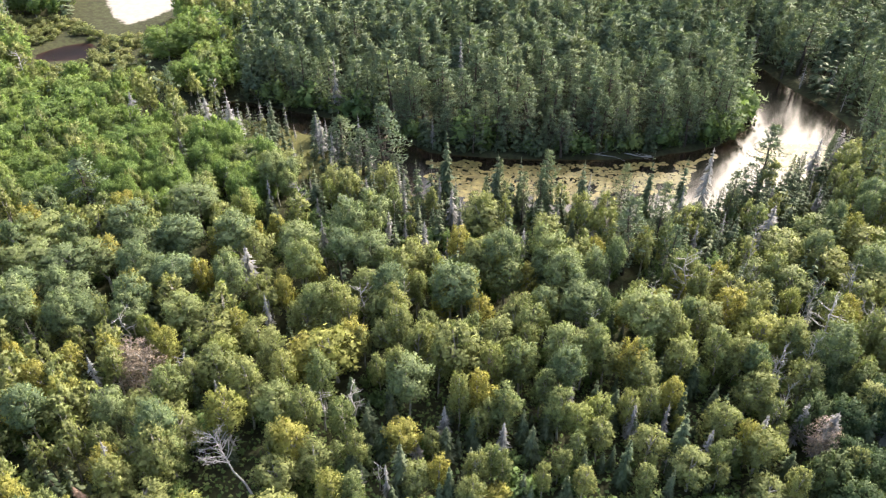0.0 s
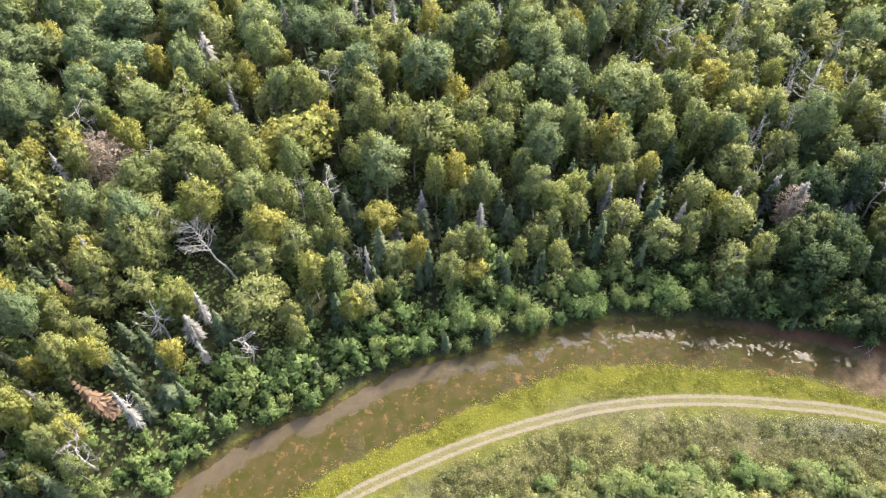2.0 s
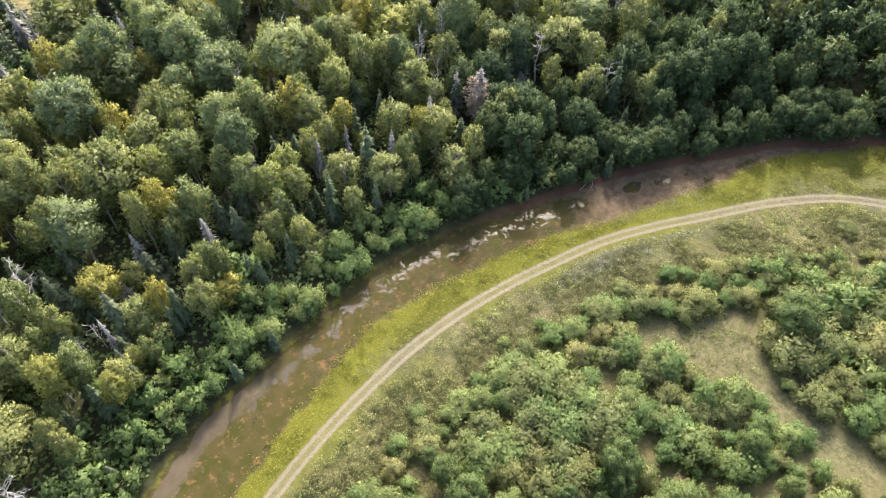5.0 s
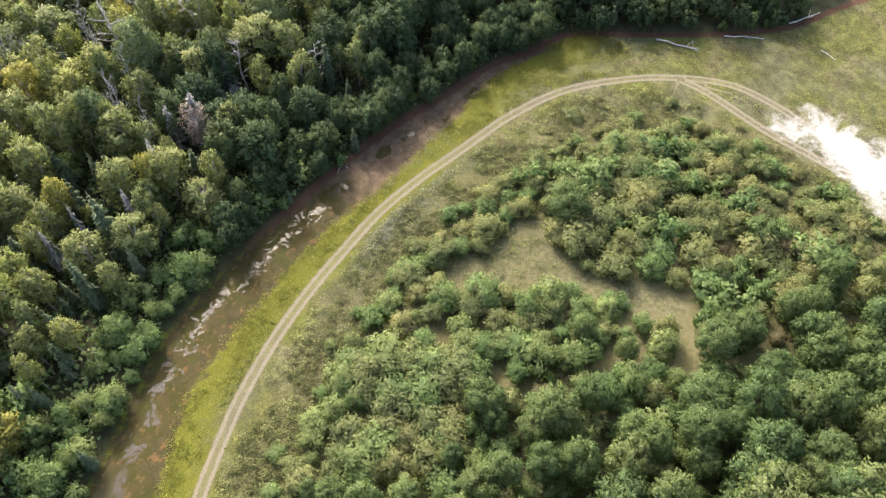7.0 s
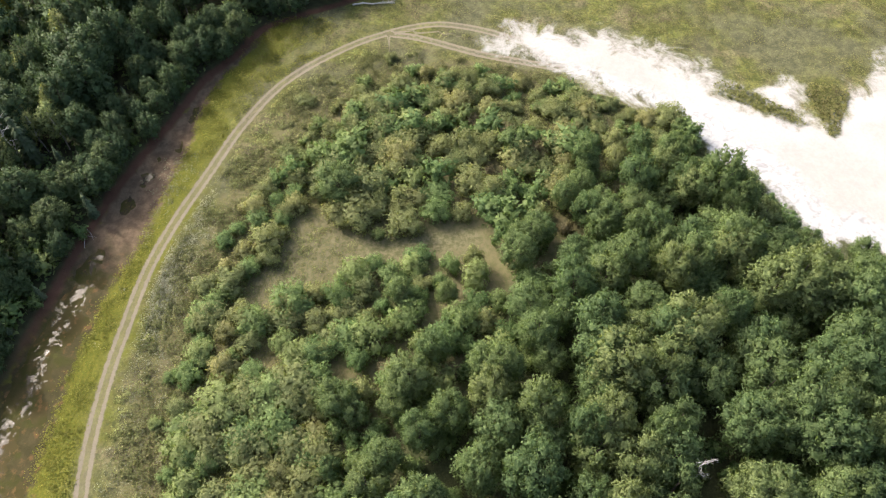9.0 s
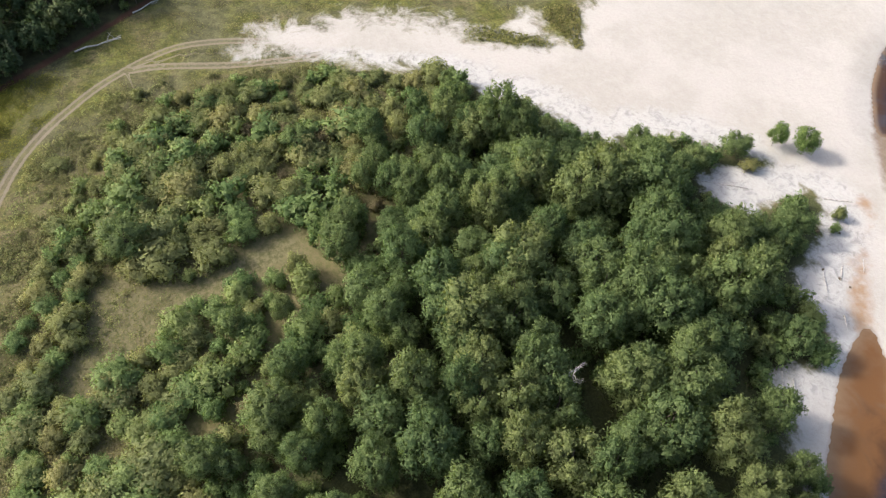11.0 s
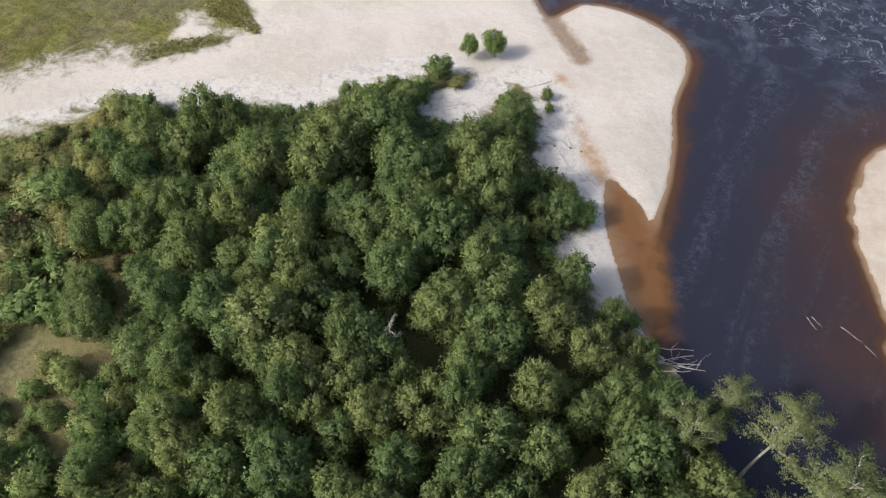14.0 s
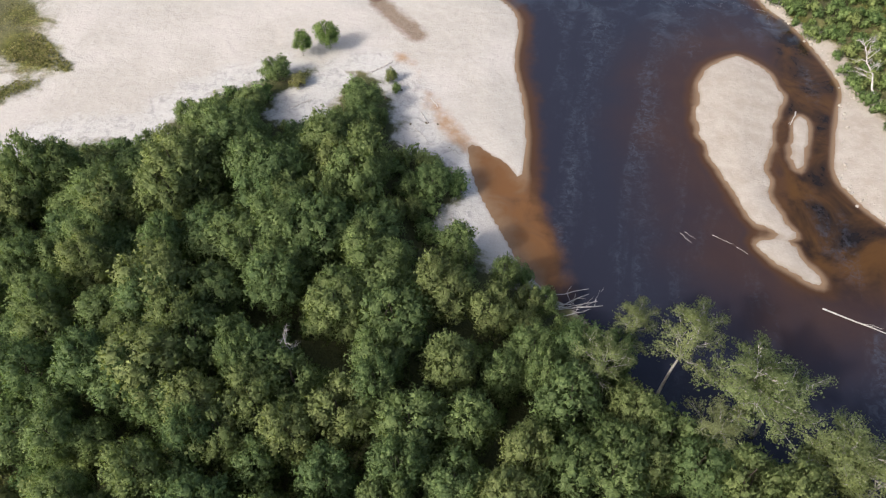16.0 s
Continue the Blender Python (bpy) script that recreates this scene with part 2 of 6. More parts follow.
def shown_depth(P):
    """Depth of the river as it colours the water: less over the shoal below the spit, raised along the wooded shore to
    paint shade there.
    """
    s = np.clip((signed(P, SHOAL) + 2.5) / 4, 0, 1)
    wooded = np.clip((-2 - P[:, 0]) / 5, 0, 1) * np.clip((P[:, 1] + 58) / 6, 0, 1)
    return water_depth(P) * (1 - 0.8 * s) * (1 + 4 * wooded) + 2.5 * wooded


def water_depth(P):
    d = signed(P, RIVER)
    for b in BARS:
        d = np.minimum(d, -signed(P, b) + 0.7 * waves(P, 2.6, 90, 2))
    return d


# ------------------------------------------------------------------ mesh helpers
def mesh_of(name, V, T, mats, M=None, attrs=(), smooth=False, normals=None):
    """A mesh from arrays of points and triangles."""
    V, T = np.asarray(V, np.float32), np.asarray(T, np.int32)
    me = bpy.data.meshes.new(name)
    me.vertices.add(len(V))
    me.vertices.foreach_set("co", V.ravel())
    me.loops.add(T.size)
    me.loops.foreach_set("vertex_index", T.ravel())
    me.polygons.add(len(T))
    me.polygons.foreach_set("loop_start", np.arange(0, T.size, T.shape[1], dtype=np.int32))
    if M is not None:
        me.polygons.foreach_set("material_index", np.asarray(M, np.int32))
    if smooth:
        me.polygons.foreach_set("use_smooth", np.ones(len(T), bool))
    for m in mats:
        me.materials.append(m)
    for key, values in attrs:
        me.attributes.new(key, "FLOAT", "POINT").data.foreach_set("value", np.asarray(values, np.float32))
    me.update(calc_edges=True)
    if normals is not None:
        me.normals_split_custom_set_from_vertices(np.asarray(normals, np.float32))
    return me


def lattice(xs, ys):
    X, Y = np.meshgrid(xs, ys)
    P = np.stack([X.ravel(), Y.ravel()], 1)
    n = len(xs)
    i = (np.arange(len(ys) - 1)[:, None] * n + np.arange(n - 1)[None]).ravel()
    return P, np.stack([i, i + 1, i + n + 1, i + n], 1)


def waves(P, scale, seed, octaves=3):
    """Smooth value noise over the plan, about -1 to 1."""
    g = np.random.default_rng(seed)
    out, amp, total = np.zeros(len(P)), 1.0, 0.0
    for o in range(octaves):
        tab = g.uniform(-1, 1, (256, 256))
        q = P / scale * 2 ** o + 1000.37
        i = np.floor(q).astype(int)
        f = q - i
        f = f * f * (3 - 2 * f)
        a, b = i[:, 0] % 256, i[:, 1] % 256
        a2, b2 = (a + 1) % 256, (b + 1) % 256
        top = tab[a, b] * (1 - f[:, 0]) + tab[a2, b] * f[:, 0]
        bot = tab[a, b2] * (1 - f[:, 0]) + tab[a2, b2] * f[:, 0]
        out += amp * (top * (1 - f[:, 1]) + bot * f[:, 1])
        total += amp
        amp *= 0.5
    return out / total


# ------------------------------------------------------------------ ground
def spaced(lo, fine_lo, fine_hi, hi, fine, mid, far):
    a = list(np.arange(fine_lo, fine_hi + 0.01, fine))
    x = fine_lo
    left = []
    while x > lo:
        x -= mid
        left.append(x)
    while x > -2600:
        x -= far
        far *= 1.6
        left.append(x)
    far = 30.0
    x = a[-1]
    right = []
    while x < hi:
        x += mid
        right.append(x)
    while x < 2600:
        x += far
        far *= 1.6
        right.append(x)
    return np.array(left[::-1] + a + right)


def ground_height(P):
    z = 0.25 * waves(P, 22, 3) + 0.06 * waves(P, 3.0, 4)
    w = water_depth(P)
    near = np.clip(1 - np.abs(w) / 10, 0, 1)
    z = z * (1 - near)
    z = np.where(w > 0, -0.5 - 0.30 * np.minimum(w, 7), np.maximum(z - 0.5 * np.clip(1 + w / 5, 0, 1), -0.5 - w * 0.0))
    z = np.where((w <= 0) & (w > -5), -0.5 * (1 + w / 5) + 0.02, z)
    s = signed(P, STREAM)
    bed = np.clip((s + 0.6) / 2.0, 0, 1)
    bed = bed * bed * (3 - 2 * bed)
    run = np.interp(P[:, 0], [-20, 6, 14, 60, 72, 84], [-0.06, -0.05, 0.05, 0.06, 0.16, 0.20])
    b = dist(P, BANK)
    z = z * (1 - bed) + bed * (-0.40 + run + 0.20 * waves(P, 3.2, 9) + 0.16 * waves(P, 1.5, 10, 2) - 0.20 * np.exp(-((b - 3.4) / 1.8) ** 2))
    north = inside(P, NORTH)
    z += np.where(north, 0.7 * np.clip(b / 2.5, 0, 1), 0)
    p = signed(P, POND)
    z = np.where(north, np.where(p > 0, -0.32 - 0.14 * np.minimum(p, 8), -0.30 + (z + 0.30) * np.clip(-p / 3.0, 0, 1)), z)
    z = np.where(signed(P, POOL) > -3, np.minimum(z, -0.35 - 0.1 * signed(P, POOL)), z)
    for line in (TRACK, TRACK_B):
        z -= 0.07 * np.exp(-(dist(P, line) / 1.3) ** 2)
    return z


GX = spaced(-240, -60, 150, 250, 0.9, 3.5, 30.0)
GY = spaced(-170, -130, 64, 390, 0.9, 3.5, 30.0)
GP, GQ = lattice(GX, GY)
GZ = ground_height(GP)


def sand_field(P):
    s = signed(P, BEACH)
    s = np.maximum(s, 0.9 - dist(P, NOTCH))
    for v in VEG:
        s = np.minimum(s, -signed(P, v))
    return np.maximum(s, signed(P, SAND_NORTH))


def ground_material():
    k = Mat("ground")
    fine, mid, coarse = k.noise(3.2, 4.0, 0.65), k.noise(0.55, 4.0, 0.6), k.noise(0.09, 3.0)
    # forest litter
    col = k.mix(k.step(mid, 0.35, 0.65), (0.036, 0.036, 0.018), (0.060, 0.064, 0.028))
    # field: olive and straw, vivid by the stream
    g = k.mix(k.step(mid, 0.3, 0.7), (0.094, 0.104, 0.024), (0.146, 0.140, 0.040))
    g = k.mix(k.step(k.noise(0.16, 3.0), 0.45, 0.68), g, (0.148, 0.127, 0.066))
    g = k.mix(k.step(k.noise(1.6, 5.0, 0.7), 0.48, 0.62), g, (0.078, 0.086, 0.030))
    g = k.mix(k.step(k.noise(0.05, 4.0, 0.6), 0.45, 0.62), g, k.mix(fine, (0.088, 0.092, 0.042), (0.125, 0.118, 0.064)))
    patchy = k.math("MULTIPLY", k.step(k.noise(0.42, 6.0, 0.72, distort=0.4), 0.38, 0.64, 0.70, 1.22), k.step(k.noise(2.4, 5.0, 0.75), 0.38, 0.62, 0.78, 1.18))
    hsv = k.n.new("ShaderNodeHueSaturation")
    k.put(g, hsv.inputs["Color"])
    k.put(patchy, hsv.inputs["Value"])
    g = hsv.outputs["Color"]
    wet = k.step(k.math("ADD", k.attr("d_grass"), k.math("MULTIPLY_ADD", mid, 10.0, -5.0)), 9.0, 2.0)
    v = k.mix(k.step(fine, 0.35, 0.65), (0.088, 0.098, 0.012), (0.142, 0.134, 0.020))
    g = k.mix(wet, g, v)
    north = k.step(k.math("ADD", k.attr("d_north"), k.math("MULTIPLY_ADD", mid, 2.0, -1.0)), -0.4, 0.4)
    edge = k.math("MULTIPLY_ADD", mid, 3.0, -1.5)
    inner = k.math("ADD", k.attr("d_bush"), k.math("MULTIPLY_ADD", k.noise(0.25, 4.0), 6.0, -3.0))
    straw = k.mix(k.step(k.noise(1.1, 4.0, 0.65), 0.4, 0.62), (0.170, 0.146, 0.078), (0.118, 0.116, 0.050))
    g = k.mix(k.math("MULTIPLY", k.step(inner, -5.0, -1.5), 0.8), g, straw)
    litter = k.mix(k.step(fine, 0.4, 0.65), (0.050, 0.056, 0.024), (0.080, 0.088, 0.036))
    shade = k.math("MULTIPLY", k.step(k.math("ADD", k.attr("wood"), k.math("MULTIPLY_ADD", mid, 0.16, -0.08)), 0.50, 0.62), k.step(k.math("ADD", k.attr("d_bush"), edge), -2.5, 0.5))
    g = k.mix(shade, g, litter)
    col = k.mix(north, g, col)
    col = k.mix(k.step(k.math("ADD", k.attr("d_marsh"), k.math("MULTIPLY_ADD", mid, 8.0, -4.0)), -1.0, 1.0), col, k.mix(mid, (0.075, 0.082, 0.026), (0.150, 0.135, 0.050)))
    # clearing: straw
    cl = k.step(k.math("ADD", k.attr("d_clear"), k.math("MULTIPLY_ADD", mid, 4.0, -2.0)), -0.6, 0.8)
    col = k.mix(k.math("MULTIPLY", cl, 0.8), col, k.mix(k.step(k.noise(1.3, 5.0, 0.7), 0.40, 0.60), (0.086, 0.090, 0.036), (0.172, 0.150, 0.086)))
    # stream bed: brown mud, rust algae, slime green
    mud = k.mix(k.step(mid, 0.3, 0.7), (0.042, 0.038, 0.014), (0.070, 0.056, 0.024))
    mud = k.mix(k.step(k.noise(0.8, 4.0), 0.54, 0.68), mud, (0.135, 0.078, 0.032))
    mud = k.mix(k.step(k.noise(0.35, 3.0), 0.52, 0.68), mud, (0.050, 0.050, 0.012))
    dry = k.mix(k.step(k.noise(0.7, 5.0, 0.7), 0.36, 0.64), (0.150, 0.108, 0.068), (0.088, 0.060, 0.038))
    mud = k.mix(k.step(k.math("ADD", k.attr("east"), k.math("MULTIPLY_ADD", mid, 16.0, -8.0)), 60.0, 74.0), mud, dry)
    st = k.step(k.math("ADD", k.attr("d_stream"), k.math("MULTIPLY_ADD", k.noise(0.5, 5.0, 0.65), 6.0, -3.0)), -0.5, 0.7)
    col = k.mix(st, col, mud)
    # red cut bank
    cut = k.math("MULTIPLY", k.step(k.math("ABSOLUTE", k.math("ADD", k.attr("d_north"), k.math("MULTIPLY_ADD", mid, 1.2, -0.6))), 1.2, 0.3), k.step(k.attr("east"), 40.0, 62.0))
    col = k.mix(cut, col, k.mix(mid, (0.066, 0.030, 0.019), (0.120, 0.066, 0.042)))
    # track: two worn ruts, pale sand
    tr = k.math("ADD", k.math("ABSOLUTE", k.attr("d_track")), k.math("MULTIPLY_ADD", k.noise(1.3, 4.0, 0.65), 0.6, -0.3))
    rut = k.step(k.math("ABSOLUTE", k.math("SUBTRACT", tr, 0.66)), 0.42, 0.18)
    worn = k.step(tr, 1.20, 0.75, 0.0, 0.36)
    mid_strip = k.math("MAXIMUM", rut, worn)
    pale = k.mix(fine, (0.160, 0.134, 0.095), (0.238, 0.205, 0.155))
    col = k.mix(mid_strip, col, pale)
    # sand
    dusty = k.noise(0.30, 5.0, 0.68)
    drift = k.math("MULTIPLY", k.step(k.attr("east"), 84.0, 104.0), k.math("MULTIPLY_ADD", k.noise(0.14, 6.0, 0.72, distort=0.7), 26.0, -14.0))
    sd = k.step(k.math("ADD", k.attr("d_sand"), k.math("ADD", k.math("MULTIPLY_ADD", dusty, 9.0, -4.6), drift)), k.step(k.attr("east"), 80.0, 104.0, -1.4, -2.5), k.step(k.attr("east"), 80.0, 104.0, 0.9, 4.0))
    sand = k.mix(k.step(mid, 0.3, 0.7), (0.366, 0.348, 0.320), (0.398, 0.379, 0.350))
    sand = k.mix(k.step(k.noise(0.06, 3.0), 0.42, 0.6), sand, (0.430, 0.408, 0.384))
    stain = k.math("MULTIPLY", k.step(k.math("ADD", k.attr("d_stain"), k.math("MULTIPLY_ADD", k.noise(0.5, 4.0), 3.0, -1.5)), 2.6, 0.3), k.step(k.noise(0.3, 3.0), 0.26, 0.52))
    sand = k.mix(k.math("MULTIPLY", stain, 0.8), sand, (0.290, 0.165, 0.075))
    wet_sand = k.step(k.math("ADD", k.attr("d_wet"), k.math("MULTIPLY_ADD", k.noise(0.45, 5.0, 0.65), 3.0, -1.5)), 2.7, 0.9)
    sand = k.mix(k.math("MULTIPLY", wet_sand, 0.85), sand, k.mix(mid, (0.120, 0.078, 0.050), (0.185, 0.128, 0.086)))
    scraps = k.math("MULTIPLY", k.step(k.attr("east"), -12.0, -20.0), k.step(k.noise(0.22, 6.0, 0.72, distort=1.2), 0.50, 0.72))
    sand = k.mix(k.math("MULTIPLY", scraps, 0.6), sand, (0.250, 0.200, 0.150))
    bar = k.mix(k.step(k.noise(0.35, 5.0, 0.7), 0.35, 0.65), (0.300, 0.262, 0.222), (0.365, 0.330, 0.292))
    sand = k.mix(k.math("MULTIPLY", k.step(k.attr("east"), -12.0, -20.0), 0.85), sand, bar)
    foot = k.math("MULTIPLY", k.step(k.math("ADD", k.attr("d_bush"), k.math("MULTIPLY_ADD", k.noise(0.25, 4.0), 8.0, -4.0)), -9.5, -5.0), k.step(k.attr("east"), 4.0, 12.0))
    # White sand with rough grey patches that also paint the trees' dappled shade.
    white = k.mix(k.step(k.noise(0.55, 6.0, 0.72, distort=1.0), 0.46, 0.66), (0.450, 0.445, 0.435), (0.285, 0.282, 0.285))
    sand = k.mix(k.math("MULTIPLY", foot, 0.9), sand, white)
    rough_sand = k.step(k.noise(1.7, 5.0, 0.7, distort=0.4), 0.36, 0.60)
    sand = k.mix(k.math("MULTIPLY", k.step(rough_sand, 1.0, 0.0), 0.20), sand, (0.305, 0.280, 0.245))
    col = k.mix(sd, col, sand)
    damp = k.step(k.math("ADD", k.attr("d_water"), k.math("MULTIPLY_ADD", mid, 0.6, -0.3)), -0.7, 0.2)
    col = k.mix(k.math("MULTIPLY", k.math("MULTIPLY", damp, sd), 0.6), col, (0.170, 0.125, 0.085))
    k.set(color=col, rough=0.9, spec=0.15)
    k.bump(k.math("ADD", k.math("MULTIPLY", fine, 0.5), mid), 0.6, 0.35)
    return k.m


STAIN = curve([(30, -93), (27, -89), (24, -85), (21, -82), (17, -78), (14, -75)])
WET = curve([(44, -115), (40, -110.5), (36, -106.2), (32, -102.8), (28.5, -100)])
d_first, d_second = dist(GP, TRACK), dist(GP, TRACK_B)
inner_side = inside(GP, np.vstack([TRACK, [(100, -60), (-46, -60)]]))
d_track = np.where(d_first <= d_second, np.where(inner_side, -d_first, d_first), d_second)
ground_attrs = [("d_grass", -signed(GP, np.vstack([GRASS, [(300, 27), (300, 600), (-300, 600), (-300, -20)]]))), ("d_north", signed(GP, NORTH)), ("d_stream", signed(GP, STREAM)),
                ("d_track", d_track), ("d_sand", sand_field(GP)), ("d_water", water_depth(GP)), ("d_clear", np.maximum(signed(GP, CLEARING), signed(GP, CLEAR_B))),
                ("d_marsh", signed(GP, MARSH)), ("d_bush", signed(GP, BUSH)), ("wood", np.clip((92 - GP[:, 0] - GP[:, 1]) / 95, 0, 1)), ("d_stain", dist(GP, STAIN)), ("d_wet", dist(GP, WET)), ("east", GP[:, 0])]
GROUND_MAT = ground_material()
ground = tagged(new("ground", mesh_of("ground", np.column_stack([GP, GZ]), GQ, [GROUND_MAT], attrs=ground_attrs, smooth=True)),
                "sandy and grassy river flat with forest floor and a beach", "ground", kind="structure")


# ------------------------------------------------------------------ water
def water_material(name, shallow, brown, deep, reach, rough=0.06, ripple=0.25, foam=0.0, gloss=0.5):
    k = Mat(name)
    n1, n2 = k.noise(0.12, 4.0, 0.6), k.noise(0.9, 3.0)
    d = k.math("ADD", k.attr("depth"), k.math("MULTIPLY_ADD", n1, reach * 0.5, -reach * 0.25))
    if foam:
        rag = k.math("ADD", k.math("MULTIPLY_ADD", n1, 5.0, -2.5), k.math("MULTIPLY_ADD", k.noise(0.7, 5.0, 0.7), 2.2, -1.1))
        d = k.math("ADD", k.attr("depth"), k.math("MULTIPLY", rag, k.step(k.attr("depth"), 0.2, 3.0)))
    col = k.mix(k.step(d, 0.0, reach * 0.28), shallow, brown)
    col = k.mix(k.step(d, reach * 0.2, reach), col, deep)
    if foam:
        silty = k.math("MULTIPLY", k.step(k.math("ADD", k.attr("shoal"), k.math("MULTIPLY_ADD", k.noise(0.3, 5.0, 0.65), 4.0, -2.0)), -1.5, 2.5), k.step(k.noise(0.16, 4.0, 0.6, distort=0.6), 0.30, 0.62, 0.25, 1.0))
        col = k.mix(silty, col, (0.135, 0.066, 0.026))
        near_bar = k.math("ADD", k.attr("bar"), k.math("MULTIPLY_ADD", k.noise(0.09, 5.0, 0.6, distort=0.5), 14.0, -7.0))
        col = k.mix(k.math("MULTIPLY", k.step(near_bar, 19.0, 2.0), k.step(k.attr("depth"), 1.0, 3.0)), col, k.mix(n1, (0.026, 0.017, 0.020), (0.046, 0.027, 0.021)))
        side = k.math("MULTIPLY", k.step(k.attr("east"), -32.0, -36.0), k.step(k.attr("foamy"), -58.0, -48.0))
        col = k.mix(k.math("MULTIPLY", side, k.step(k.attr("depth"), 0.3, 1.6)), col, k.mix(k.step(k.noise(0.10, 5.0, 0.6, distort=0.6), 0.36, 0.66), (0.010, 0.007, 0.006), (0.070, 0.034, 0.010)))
        f = k.math("ABSOLUTE", k.math("SUBTRACT", k.noise(0.22, 5.0, 0.6, distort=1.2), 0.5))
        f = k.math("MULTIPLY", k.step(f, 0.014, 0.001), k.step(k.math("ADD", k.attr("foamy"), k.math("MULTIPLY_ADD", k.noise(0.08, 2.0), 30.0, -15.0)), 5.0, 15.0))
        f = k.math("MULTIPLY", f, k.step(k.noise(0.5, 4.0), 0.42, 0.60, 0.0, foam))
        # Bluish streaks along the flow: slick-water reflections and foam trails painted as colour.
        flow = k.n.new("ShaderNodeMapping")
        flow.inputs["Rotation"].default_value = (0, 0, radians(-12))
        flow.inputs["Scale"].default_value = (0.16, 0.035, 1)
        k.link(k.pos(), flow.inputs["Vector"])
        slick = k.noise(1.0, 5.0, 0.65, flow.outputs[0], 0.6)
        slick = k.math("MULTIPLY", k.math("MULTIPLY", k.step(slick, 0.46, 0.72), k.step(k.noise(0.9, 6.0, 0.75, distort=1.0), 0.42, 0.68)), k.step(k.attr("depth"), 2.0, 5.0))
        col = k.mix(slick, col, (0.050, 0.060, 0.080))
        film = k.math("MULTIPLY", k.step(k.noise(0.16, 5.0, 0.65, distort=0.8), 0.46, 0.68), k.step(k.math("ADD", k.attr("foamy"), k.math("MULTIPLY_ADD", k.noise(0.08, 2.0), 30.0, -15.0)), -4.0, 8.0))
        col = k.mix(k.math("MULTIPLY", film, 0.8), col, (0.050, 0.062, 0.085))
        col = k.mix(f, col, (0.33, 0.345, 0.37))
    k.set(color=col, rough=rough, ior=1.33, spec=gloss)
    k.bump(k.math("ADD", n2, k.math("MULTIPLY", k.noise(3.5, 2.0), 0.3)), ripple, 0.06)
    return k.m


def water_sheet(name, xs, ys, z, depth, keep, material, label):
    P, Q = lattice(xs, ys)
    d = depth(P)
    T = Q[(d[Q] > -keep).any(1)]
    used = np.unique(T)
    back = np.zeros(len(P), int)
    back[used] = np.arange(len(used))
    me = mesh_of(name, np.column_stack([P[used], np.full(len(used), z)]), back[T], [material], attrs=[("depth", d[used]), ("foamy", -114.0 - P[used][:, 1]), ("bank", dist(P[used], BANK)), ("shoal", signed(P[used], SHOAL)), ("bar", np.min([-signed(P[used], b) for b in BARS], 0)), ("east", P[used][:, 0])])
    return tagged(new(name, me), label, "water", kind="structure")


# The deep colour is bluish, with reflected sky painted into it.
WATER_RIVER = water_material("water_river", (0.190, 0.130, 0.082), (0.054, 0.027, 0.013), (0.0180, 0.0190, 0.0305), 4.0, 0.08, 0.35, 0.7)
WATER_POND = water_material("water_pond", (0.060, 0.045, 0.020), (0.020, 0.013, 0.008), (0.008, 0.007, 0.006), 8.0, 0.15, 0.1, 0.0, 1.0)

WATER_POOL = water_material("water_pool", (0.030, 0.016, 0.012), (0.016, 0.009, 0.007), (0.010, 0.006, 0.005), 8.0, 0.3, 0.2, 0.0, 0.05)


def stream_material():
    """Silty water near the cut bank, slime and rust-coloured mats on the rest, open pools between."""
    k = Mat("water_stream")
    rag = k.noise(0.55, 6.0, 0.72, distort=0.8)
    bank, east = k.attr("bank"), k.attr("east")
    silt = k.step(east, 14.0, -4.0)
    lane = k.step(k.math("ADD", bank, k.math("MULTIPLY_ADD", k.noise(0.25, 4.0, 0.6), 5.0, -2.5)), 4.2, 2.8)
    pools = k.step(k.math("ADD", rag, k.math("MULTIPLY", k.math("ABSOLUTE", k.math("SUBTRACT", bank, 3.4)), -0.050)), k.step(silt, 0.0, 1.0, 0.495, 0.53), k.step(silt, 0.0, 1.0, 0.515, 0.56))
    water = k.math("MAXIMUM", k.math("MULTIPLY", lane, silt), pools)
    col = k.mix(k.step(k.noise(0.4, 4.0), 0.35, 0.65), (0.044, 0.044, 0.011), (0.066, 0.052, 0.020))
    col = k.mix(k.step(k.noise(0.9, 4.0, 0.65), 0.55, 0.68), col, (0.130, 0.080, 0.034))
    wet = k.mix(silt, (0.052, 0.040, 0.026), k.mix(k.noise(0.5, 3.0), (0.070, 0.054, 0.032), (0.118, 0.094, 0.062)))
    col = k.mix(water, col, wet)
    k.set(color=col, rough=k.step(water, 0.0, 1.0, 0.75, 0.13), ior=1.33, spec=k.math("MULTIPLY_ADD", k.math("MULTIPLY", water, k.step(silt, 0.0, 1.0, 1.0, 0.25)), 0.88, 0.12))
    k.bump(k.math("ADD", k.noise(1.2, 3.0), k.math("MULTIPLY", k.noise(5.0, 2.0), 0.4)), 0.5, 0.08)
    return k.m


WATER_STREAM = stream_material()
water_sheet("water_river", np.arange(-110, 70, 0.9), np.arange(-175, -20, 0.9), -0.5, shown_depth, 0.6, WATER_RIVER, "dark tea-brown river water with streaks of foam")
water_sheet("water_pond", np.arange(-90, 140, 2.0), np.arange(145, 295, 2.0), -0.30, lambda P: signed(P, POND), 1.0, WATER_POND, "still dark pond reflecting a bright sky")
water_sheet("water_stream", np.arange(-70, 128, 1.0), np.arange(-25, 66, 1.0), -0.40, lambda P: signed(P, STREAM), 0.2, WATER_STREAM, "shallow muddy stream with slime and glints")
